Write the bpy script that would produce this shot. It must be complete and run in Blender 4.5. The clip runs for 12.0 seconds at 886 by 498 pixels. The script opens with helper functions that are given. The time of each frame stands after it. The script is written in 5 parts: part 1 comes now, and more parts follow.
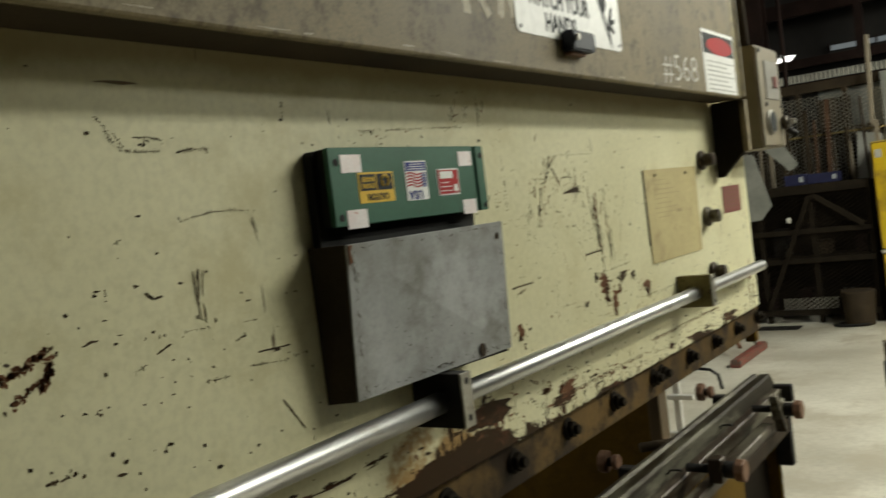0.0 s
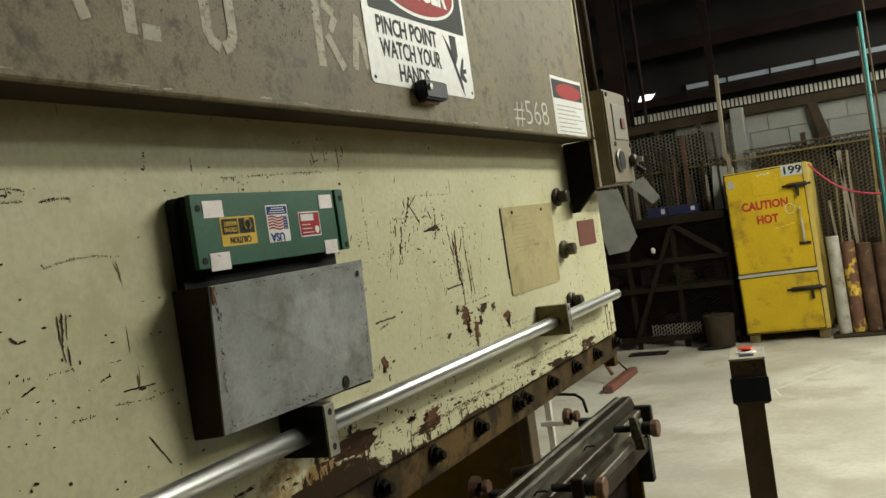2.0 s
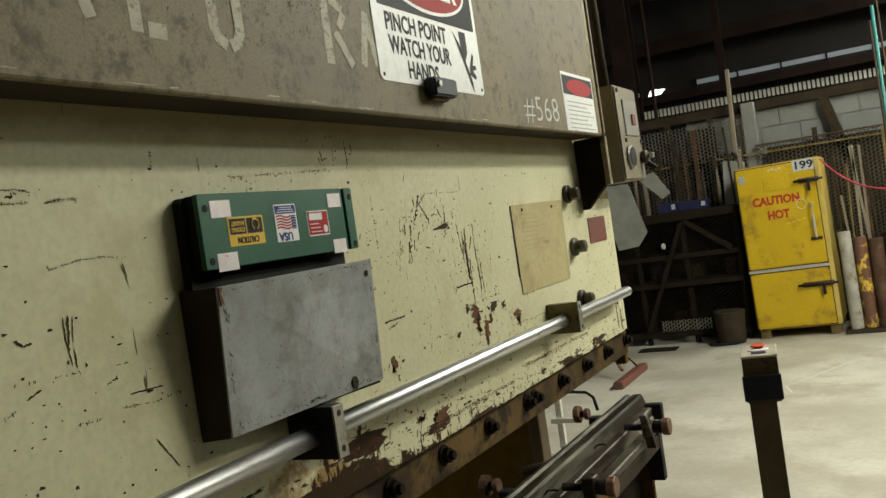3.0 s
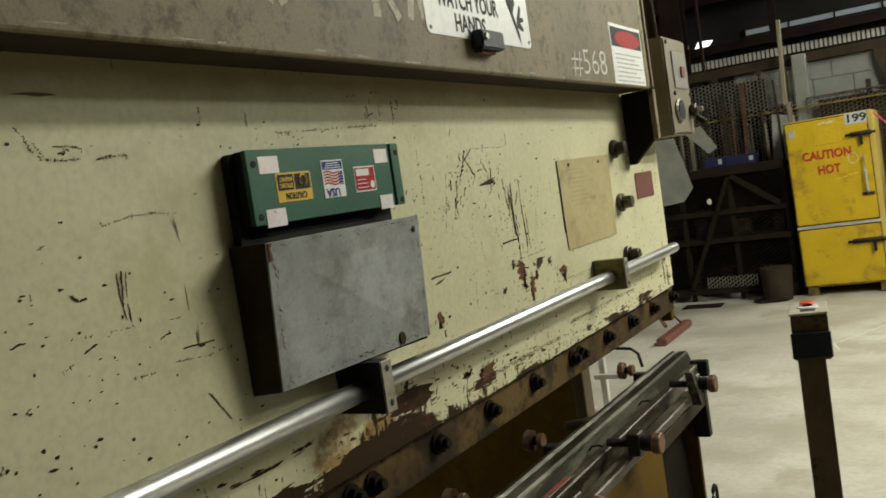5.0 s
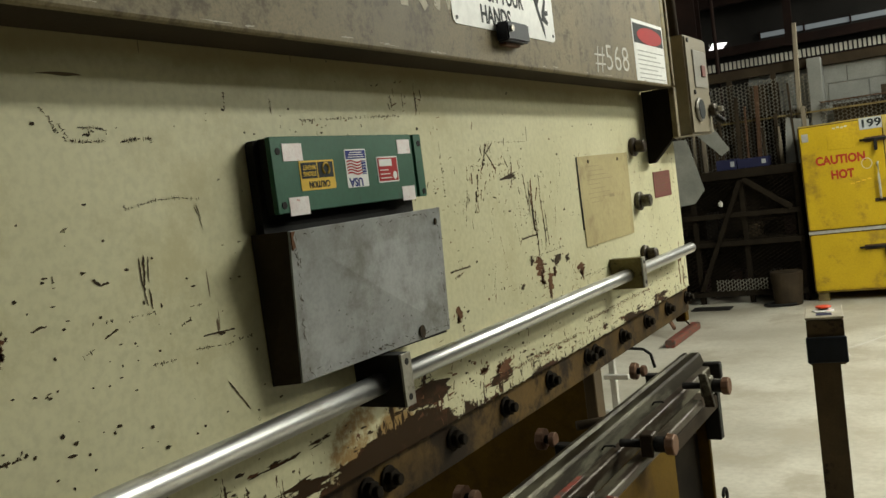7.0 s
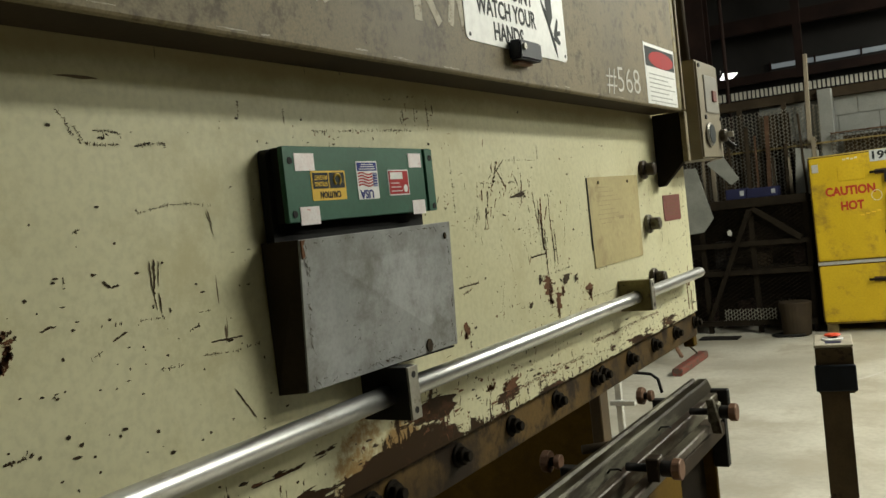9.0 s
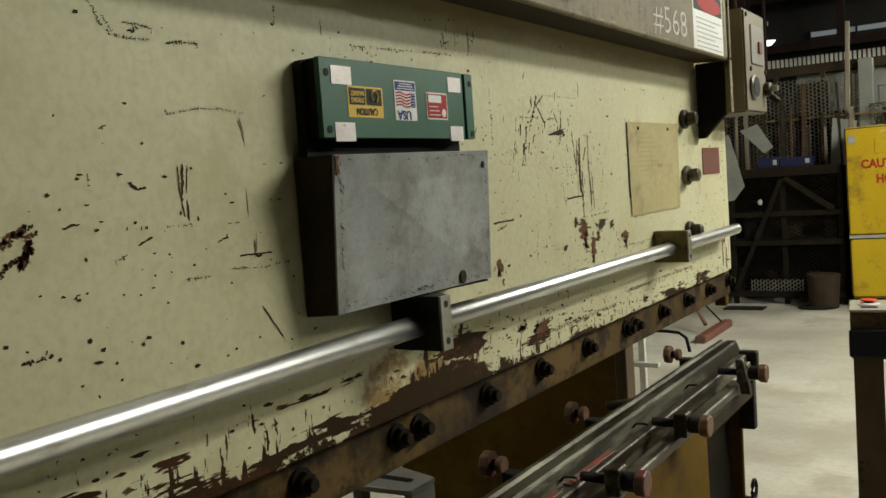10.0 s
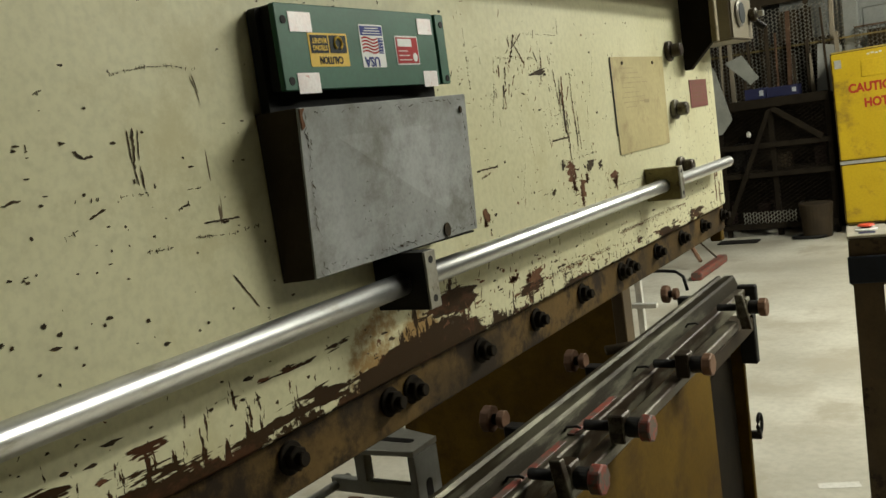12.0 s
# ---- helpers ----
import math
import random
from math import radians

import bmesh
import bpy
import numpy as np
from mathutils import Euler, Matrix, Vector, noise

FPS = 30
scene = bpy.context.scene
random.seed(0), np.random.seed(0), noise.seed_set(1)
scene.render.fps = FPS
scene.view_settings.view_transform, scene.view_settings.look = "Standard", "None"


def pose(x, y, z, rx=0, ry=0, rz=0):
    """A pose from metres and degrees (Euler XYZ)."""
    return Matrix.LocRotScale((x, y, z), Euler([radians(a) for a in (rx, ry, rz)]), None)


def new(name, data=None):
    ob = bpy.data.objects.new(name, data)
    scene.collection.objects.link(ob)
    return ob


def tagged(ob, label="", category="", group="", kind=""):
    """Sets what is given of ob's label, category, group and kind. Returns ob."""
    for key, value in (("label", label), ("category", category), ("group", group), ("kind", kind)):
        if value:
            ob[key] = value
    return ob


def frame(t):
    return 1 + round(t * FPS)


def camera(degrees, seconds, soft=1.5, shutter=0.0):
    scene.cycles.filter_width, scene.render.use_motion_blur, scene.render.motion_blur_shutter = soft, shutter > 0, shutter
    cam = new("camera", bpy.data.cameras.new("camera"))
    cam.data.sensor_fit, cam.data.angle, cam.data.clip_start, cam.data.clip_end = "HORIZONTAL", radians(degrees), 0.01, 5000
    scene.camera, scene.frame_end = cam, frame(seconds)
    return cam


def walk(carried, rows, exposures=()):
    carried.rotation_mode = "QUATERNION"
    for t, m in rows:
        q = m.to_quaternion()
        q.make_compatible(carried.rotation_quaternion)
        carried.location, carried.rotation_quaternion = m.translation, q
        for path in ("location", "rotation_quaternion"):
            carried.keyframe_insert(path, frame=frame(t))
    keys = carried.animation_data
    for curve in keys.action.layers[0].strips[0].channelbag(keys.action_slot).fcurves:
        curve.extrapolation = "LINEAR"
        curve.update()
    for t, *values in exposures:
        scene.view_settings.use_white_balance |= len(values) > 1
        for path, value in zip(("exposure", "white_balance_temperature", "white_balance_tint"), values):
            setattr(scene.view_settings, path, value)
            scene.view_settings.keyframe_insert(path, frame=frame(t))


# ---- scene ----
FOV = 52.5
cam = camera(FOV, 12.0, shutter=0.5)
# seconds, eye (x, y, z), yaw, pitch, roll
ROWS = [
    (0.0, -0.0088, 0.0066, 1.5694, 34.173, -2.197, 6.991),
    (0.5, 0.0529, -0.0355, 1.5638, 29.644, -1.435, 7.714),
    (1.0, 0.0708, -0.0506, 1.5617, 27.136, -0.923, 8.685),
    (1.5, 0.0681, -0.0529, 1.5672, 26.829, -0.751, 8.446),
    (2.0, 0.0659, -0.0507, 1.5687, 26.556, -0.879, 8.300),
    (2.5, 0.0632, -0.0431, 1.5713, 26.949, -0.969, 8.484),
    (4.5, 0.0471, -0.0307, 1.5801, 28.037, -2.344, 7.840),
    (5.0, 0.0469, -0.0334, 1.5757, 29.821, -3.515, 8.491),
    (5.5, 0.0332, -0.0300, 1.5682, 31.036, -4.063, 8.132),
    (6.0, 0.0306, -0.0323, 1.5687, 31.453, -3.401, 8.416),
    (6.5, 0.0223, -0.0312, 1.5706, 30.563, -3.702, 7.729),
    (7.0, 0.0175, -0.0299, 1.5711, 30.350, -3.614, 7.259),
    (7.5, 0.0134, -0.0322, 1.5706, 30.553, -3.636, 7.125),
    (9.5, 0.0147, -0.0332, 1.5330, 31.162, -1.786, 5.472),
    (10.0, -0.0311, -0.0039, 1.5037, 32.479, -4.181, 4.050),
    (10.5, -0.0629, 0.0314, 1.5108, 32.161, -3.957, 4.460),
    (11.0, -0.0633, 0.0430, 1.4988, 34.237, -6.824, 5.990),
    (11.5, -0.0507, 0.0541, 1.4918, 32.215, -7.526, 7.949),
    (12.0, -0.0559, 0.0590, 1.4939, 31.620, -7.157, 7.934),
]
walk(cam, [(t, pose(x, y, z, 90 + pitch, roll, yaw)) for t, x, y, z, yaw, pitch, roll in ROWS],
     [(0.0, 0.0, 6500, 10), (10.5, 0.0, 6500, 10), (11.3, 0.15, 6500, 10), (12.0, 0.15, 6500, 10)])

# ---- light: added high-bay lamps, out of view under a dark roof, a little daylight through the eaves ----
world = bpy.data.worlds.new("world")
scene.world = world
world.use_nodes = True
sky = world.node_tree.nodes.new("ShaderNodeTexSky")
sky.sky_type, sky.sun_disc = "NISHITA", False
sky.sun_elevation, sky.sun_rotation = radians(40), radians(150)
world.node_tree.nodes["Background"].inputs[1].default_value = 0.1
world.node_tree.links.new(sky.outputs[0], world.node_tree.nodes["Background"].inputs[0])

# x, y, z, width, length along y, tilt towards the machine in degrees, watts
# unseen lamps; fourth added for the rod's highlight, fifth as fill behind the machine
LAMP_AT = [(2.25, 4.95, 4.2, 0.34, 3.0, 38, 198), (2.45, 4.95, 3.35, 0.30, 3.0, 60, 62), (1.6, 7.2, 4.6, 0.8, 2.4, 0, 138), (2.3, 11.4, 4.2, 0.5, 2.6, 15, 250), (-4.6, 1.6, 4.4, 0.8, 2.4, -20, 58)]
for lx, ly, lz, wd, ln, tilt, power in LAMP_AT:
    lamp = bpy.data.lights.new("tube_light", "AREA")
    lamp.shape, lamp.size, lamp.size_y, lamp.energy, lamp.color = "RECTANGLE", wd, ln, power, (0.99, 1.0, 0.87)
    ob = new("tube_light", lamp)
    ob.matrix_world = pose(lx, ly, lz, 0, tilt, 0) @ pose(0, 0, -0.08)

# ---- materials ----
MATS = {}


def grain(name, a, b, scale=6.0, rough=0.6, metal=0.0, bump=0.15, fine=120.0, stain=None, stain_amount=0.0, stain_scale=3.0,
          spread=0.12, stretch=(1, 1, 1), spec=0.4, soft_stain=0.03, speck=0.22):
    """Two-scale mottled surface from colour a to b, with fine relief and optional stains with ragged edges."""
    m = bpy.data.materials.new(name)
    m.use_nodes = True
    n, l = m.node_tree.nodes, m.node_tree.links
    bsdf = n["Principled BSDF"]
    tc = n.new("ShaderNodeNewGeometry")
    mp = n.new("ShaderNodeMapping")
    mp.inputs["Scale"].default_value = stretch
    l.new(tc.outputs["Position"], mp.inputs["Vector"])

    def noise_at(s, detail=6.0, roughness=0.6):
        t = n.new("ShaderNodeTexNoise")
        t.inputs["Scale"].default_value, t.inputs["Detail"].default_value, t.inputs["Roughness"].default_value = s, detail, roughness
        l.new(mp.outputs[0], t.inputs["Vector"])
        return t.outputs["Fac"]

    def mix(fac, c1, c2):
        x = n.new("ShaderNodeMix")
        x.data_type = "RGBA"
        for sock, v in ((x.inputs[0], fac), (x.inputs[6], c1), (x.inputs[7], c2)):
            if hasattr(v, "links"):
                l.new(v, sock)
            elif isinstance(v, (int, float)):
                sock.default_value = v
            else:
                sock.default_value = (*v, 1)
        return x.outputs[2]

    def step(v, lo, hi):
        r = n.new("ShaderNodeMapRange")
        r.interpolation_type = "SMOOTHSTEP"
        r.inputs[1].default_value, r.inputs[2].default_value = lo, hi
        l.new(v, r.inputs[0])
        return r.outputs[0]

    big, small = noise_at(scale), noise_at(fine, 3.0)
    col = mix(step(big, 0.5 - spread * 2, 0.5 + spread * 2), a, b)
    col = mix(step(small, 0.35, 0.75), col, mix(speck, col, [c * 0.5 for c in a]))
    if stain:
        s = noise_at(stain_scale, 8.0, 0.72)
        edge = 0.72 - 0.4 * stain_amount
        col = mix(step(s, edge - soft_stain, edge + soft_stain), col, stain)
    l.new(col, bsdf.inputs["Base Color"])
    rr = n.new("ShaderNodeMapRange")
    rr.inputs[3].default_value, rr.inputs[4].default_value = max(0.05, rough - 0.12), min(1, rough + 0.12)
    l.new(big, rr.inputs[0])
    l.new(rr.outputs[0], bsdf.inputs["Roughness"])
    bsdf.inputs["Metallic"].default_value = metal
    bsdf.inputs["Specular IOR Level"].default_value = spec
    if bump:
        bp = n.new("ShaderNodeBump")
        bp.inputs["Strength"].default_value, bp.inputs["Distance"].default_value = bump, 0.002
        l.new(small, bp.inputs["Height"])
        l.new(bp.outputs[0], bsdf.inputs["Normal"])
    MATS[name] = m
    return m


def glow(name, colour, strength):
    m = bpy.data.materials.new(name)
    m.use_nodes = True
    b = m.node_tree.nodes["Principled BSDF"]
    b.inputs["Base Color"].default_value = (*colour, 1)
    b.inputs["Emission Color"].default_value, b.inputs["Emission Strength"].default_value = (*colour, 1), strength
    return m


CONCRETE = grain("concrete_floor", (0.36, 0.335, 0.265), (0.58, 0.555, 0.465), 0.9, 0.5, 0, 0.15, 28, (0.36, 0.325, 0.25), 0.42, 1.9, 0.12, (1, 1, 1), 0.4, 0.10, 0.22)
BLOCK = grain("grey_block", (0.20, 0.205, 0.19), (0.275, 0.28, 0.26), 2.0, 0.9, 0, 0.2, 70)
ROOF = grain("dark_roof_sheet", (0.016, 0.015, 0.014), (0.030, 0.028, 0.026), 1.0, 0.8, spec=0.1)
DARKWALL = grain("dark_block_cutting_bounce", (0.05, 0.048, 0.042), (0.085, 0.08, 0.07), 1.5, 0.9)
RUSTBEAM = grain("rusty_red_steel", (0.013, 0.008, 0.007), (0.027, 0.015, 0.012), 3.0, 0.85, spec=0.1)
BROWNPAINT = grain("brown_enamel", (0.155, 0.122, 0.062), (0.270, 0.219, 0.125), 2.6, 0.62, 0, 0.10, 260, (0.075, 0.057, 0.029), 0.36, 30.0, 0.14, (1, 1, 1), 0.3, 0.10, 0.45)
# near-black steel of bolts and cage, also shade painted on bracket and bed end
BLACKANDSHADE = grain("black_steel_and_shade", (0.012, 0.009, 0.006), (0.022, 0.017, 0.011), 8.0, 0.95, spec=0.08)
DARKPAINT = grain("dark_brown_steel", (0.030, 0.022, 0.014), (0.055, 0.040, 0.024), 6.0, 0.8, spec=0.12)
OCHRE = grain("ochre_brown_paint", (0.085, 0.048, 0.006), (0.130, 0.078, 0.012), 3.0, 0.72, 0, 0.08, 90, (0.06, 0.034, 0.010), 0.36, 4.0, soft_stain=0.12, spec=0.06)
OILYBAR = grain("oily_brown_bar", (0.036, 0.022, 0.008), (0.140, 0.085, 0.026), 4.0, 0.6, 0, 0.15, 130, (0.020, 0.012, 0.006), 0.5, 9.0, soft_stain=0.08, spec=0.10)
BLACKSTEEL = grain("black_oxide_steel", (0.010, 0.009, 0.008), (0.022, 0.019, 0.016), 30.0, 0.6, 0.1, spec=0.25)
DIESTEEL = grain("worn_die_steel", (0.064, 0.059, 0.038), (0.200, 0.188, 0.130), 10.0, 0.40, 0.5, 0.2, 180, (0.028, 0.022, 0.012), 0.60, 14.0, 0.14, (1, 0.15, 1), soft_stain=0.06)
RAILSTEEL = grain("oily_rail_steel", (0.085, 0.075, 0.050), (0.19, 0.175, 0.125), 9.0, 0.45, 0.4, 0.2, 160, (0.034, 0.022, 0.012), 0.62, 12.0, 0.14, (1, 0.2, 1), soft_stain=0.06)
REDPAINT = grain("worn_red_paint", (0.16, 0.035, 0.022), (0.26, 0.055, 0.035), 20.0, 0.55, 0, 0.2, 150, (0.09, 0.06, 0.045), 0.55, 34.0)
RUSTCAP = grain("rust_brown_cap", (0.13, 0.065, 0.035), (0.22, 0.12, 0.07), 25.0, 0.6, 0.3, 0.2, 200)
CHROME = grain("polished_rod", (0.64, 0.64, 0.63), (0.50, 0.50, 0.48), 14.0, 0.35, 1.0, 0.03, 300, (0.38, 0.36, 0.31), 0.26, 25.0, 0.12, (1, 0.3, 1), soft_stain=0.06)
GALV = grain("bare_steel_bracket", (0.26, 0.245, 0.20), (0.46, 0.44, 0.38), 22.0, 0.42, 0.5, 0.12, 200, (0.12, 0.095, 0.06), 0.36, 35.0)
GREYBOX = grain("grey_sheet_steel", (0.29, 0.30, 0.295), (0.45, 0.46, 0.455), 6.0, 0.5, 0.1, 0.05, 160, (0.15, 0.145, 0.12), 0.40, 9.0, 0.20, (1, 1, 1), 0.35, 0.16)
RUBBER = grain("black_rubber", (0.010, 0.010, 0.009), (0.018, 0.017, 0.015), 20.0, 0.75, spec=0.2)
GREEN = grain("green_enamel", (0.014, 0.085, 0.045), (0.020, 0.115, 0.062), 9.0, 0.45, 0, 0.06, 150, (0.02, 0.06, 0.035), 0.2, 20)
PAPER = grain("yellowed_paper", (0.38, 0.315, 0.14), (0.46, 0.39, 0.185), 8.0, 0.7, 0, 0.1, 80, (0.30, 0.235, 0.105), 0.3, 12.0, soft_stain=0.08)
WHITE = grain("white_enamel", (0.80, 0.80, 0.77), (0.86, 0.86, 0.83), 8.0, 0.35, 0, 0.02, 60)
INK = grain("black_ink", (0.018, 0.022, 0.022), (0.028, 0.032, 0.032), 8.0, 0.6, 0, 0.0, spec=0.15)
REDINK = grain("red_ink", (0.36, 0.020, 0.022), (0.43, 0.030, 0.030), 8.0, 0.6, 0, 0.0, spec=0.15)
NAVY = grain("navy_ink", (0.03, 0.04, 0.20), (0.035, 0.05, 0.24), 8.0, 0.6, 0, 0.0, spec=0.15)
STICKYELLOW = grain("yellow_sticker", (0.70, 0.45, 0.03), (0.76, 0.50, 0.05), 30.0, 0.45, 0, 0.0)
FOIL = grain("pink_silver_foil", (0.86, 0.76, 0.74), (0.92, 0.88, 0.86), 60.0, 0.35, 0.2, 0.1, 300, (0.55, 0.22, 0.18), 0.18, 80.0)
REDPLATE = grain("faded_red_plate", (0.13, 0.032, 0.022), (0.18, 0.052, 0.036), 30.0, 0.5)
CHALK = grain("white_paint_marker", (0.52, 0.50, 0.44), (0.68, 0.66, 0.60), 60.0, 0.8, 0, 0.0)
STENCIL = grain("faded_stencil_paint", (0.42, 0.375, 0.27), (0.56, 0.52, 0.41), 45.0, 0.7, 0, 0.05, 200, (0.28, 0.235, 0.155), 0.40, 70.0)
CABYELLOW = grain("yellow_cabinet_paint", (0.50, 0.335, 0.006), (0.60, 0.41, 0.010), 2.5, 0.45, 0, 0.05, 60, (0.28, 0.175, 0.02), 0.32, 3.6, soft_stain=0.09)
TAGPLATE = grain("grey_white_plate", (0.42, 0.44, 0.44), (0.54, 0.56, 0.56), 30.0, 0.5)
CABEDGE = grain("pale_yellow_side", (0.46, 0.33, 0.06), (0.56, 0.43, 0.12), 4.0, 0.5)
STENCILRED = grain("red_stencil_paint", (0.33, 0.022, 0.008), (0.44, 0.04, 0.012), 20.0, 0.6, 0, 0.0)
ALU = grain("aluminium_trim", (0.55, 0.54, 0.50), (0.68, 0.67, 0.63), 20.0, 0.4, 0.6)
PANELGREY = grain("beige_control_panel", (0.165, 0.138, 0.088), (0.215, 0.182, 0.120), 12.0, 0.5, 0, 0.15, 180)
PLATEGREY = grain("grey_switch_plate", (0.24, 0.225, 0.19), (0.30, 0.285, 0.245), 20.0, 0.4, 0.3)
SHEET = grain("dull_grey_sheet", (0.24, 0.24, 0.215), (0.33, 0.33, 0.30), 5.0, 0.6, 0.1, 0.1, 60)
WIRE = grain("pale_expanded_metal", (0.26, 0.245, 0.20), (0.40, 0.38, 0.32), 6.0, 0.6, 0.3)
YELLOWBAR = grain("dull_yellow_angle", (0.10, 0.072, 0.025), (0.22, 0.165, 0.06), 9.0, 0.7)
BLUE = grain("dark_blue_box", (0.010, 0.011, 0.045), (0.015, 0.018, 0.065), 9.0, 0.6)
TEAL = grain("teal_pole_paint", (0.012, 0.11, 0.10), (0.016, 0.15, 0.135), 9.0, 0.6)
PINK = grain("pink_cord", (0.75, 0.06, 0.12), (0.85, 0.09, 0.16), 20.0, 0.7)
WOOD = grain("grey_weathered_wood", (0.20, 0.165, 0.115), (0.28, 0.24, 0.175), 9.0, 0.85, 0, 0.4, 120, None, 0, 3, 0.12, (1, 1, 0.08))
PIPEWHITE = grain("white_grey_pipe", (0.30, 0.285, 0.23), (0.44, 0.425, 0.36), 9.0, 0.7, 0, 0.2, 60, (0.20, 0.15, 0.09), 0.35, 8.0, soft_stain=0.08)
PIPEYELLOW = grain("rusty_yellow_pipe", (0.62, 0.40, 0.04), (0.68, 0.46, 0.06), 9.0, 0.6, 0, 0.2, 60, (0.13, 0.06, 0.035), 0.62, 6.0)
PIPERUST = grain("rust_brown_pipe", (0.055, 0.030, 0.018), (0.13, 0.075, 0.045), 7.0, 0.85, 0, 0.2, 60, (0.17, 0.13, 0.09), 0.2, 14.0, spec=0.15)
ESTOP = grain("red_button", (0.75, 0.07, 0.02), (0.80, 0.09, 0.03), 20.0, 0.4, 0, 0.0)
POSTBROWN = grain("brown_post_paint", (0.062, 0.040, 0.018), (0.104, 0.070, 0.033), 7.0, 0.55, 0, 0.1, 120, (0.03, 0.018, 0.01), 0.3, 9.0, spec=0.25)
POSTTOP = grain("tan_worn_lid", (0.36, 0.32, 0.24), (0.46, 0.42, 0.33), 20.0, 0.5)
DARKBLUE = grain("dark_blue_plate", (0.006, 0.008, 0.013), (0.010, 0.014, 0.024), 20.0, 0.5, spec=0.3)
CHIP = grain("bare_dark_steel_chip", (0.018, 0.013, 0.007), (0.070, 0.045, 0.021), 45.0, 0.7, 0, 0.0, 300, spec=0.12)
BRASSY = grain("brassy_steel_and_edge_shade", (0.105, 0.085, 0.030), (0.22, 0.18, 0.075), 22.0, 0.5, 0.3, 0.1, 200, (0.05, 0.035, 0.015), 0.35, 30.0, spec=0.3)
CHIPRUST = grain("rust_red_chip", (0.095, 0.042, 0.020), (0.175, 0.085, 0.042), 60.0, 0.8, 0, 0.0, 300, spec=0.12)
SKYLIGHT = glow("daylight_panel", (0.20, 0.225, 0.24), 0.35)
FAINTINK = grain("faint_grey_print", (0.30, 0.30, 0.28), (0.40, 0.40, 0.37), 30.0, 0.6, 0, 0.0)
GUARD = grain("pale_grey_sheet", (0.20, 0.203, 0.18), (0.28, 0.283, 0.25), 5.0, 0.6, 0, 0.1, 60)
GAUGEGREY = grain("pale_gauge_steel", (0.34, 0.33, 0.29), (0.44, 0.43, 0.38), 9.0, 0.5, 0.2, 0.1, 90)
PRINT = grain("faded_brown_print", (0.27, 0.215, 0.10), (0.32, 0.26, 0.125), 30.0, 0.7, 0, 0.0)
# weak glow added to the slats, which the lamps barely reach
SLATGLOW = glow("slat_added_glow", (0.62, 0.60, 0.50), 0.045)
LAMPGLOW = glow("lamp_glow", (1.0, 0.93, 0.80), 8.0)
DULLWIRE = grain("dull_expanded_metal", (0.10, 0.092, 0.072), (0.20, 0.185, 0.15), 4.0, 0.7, 0.3)


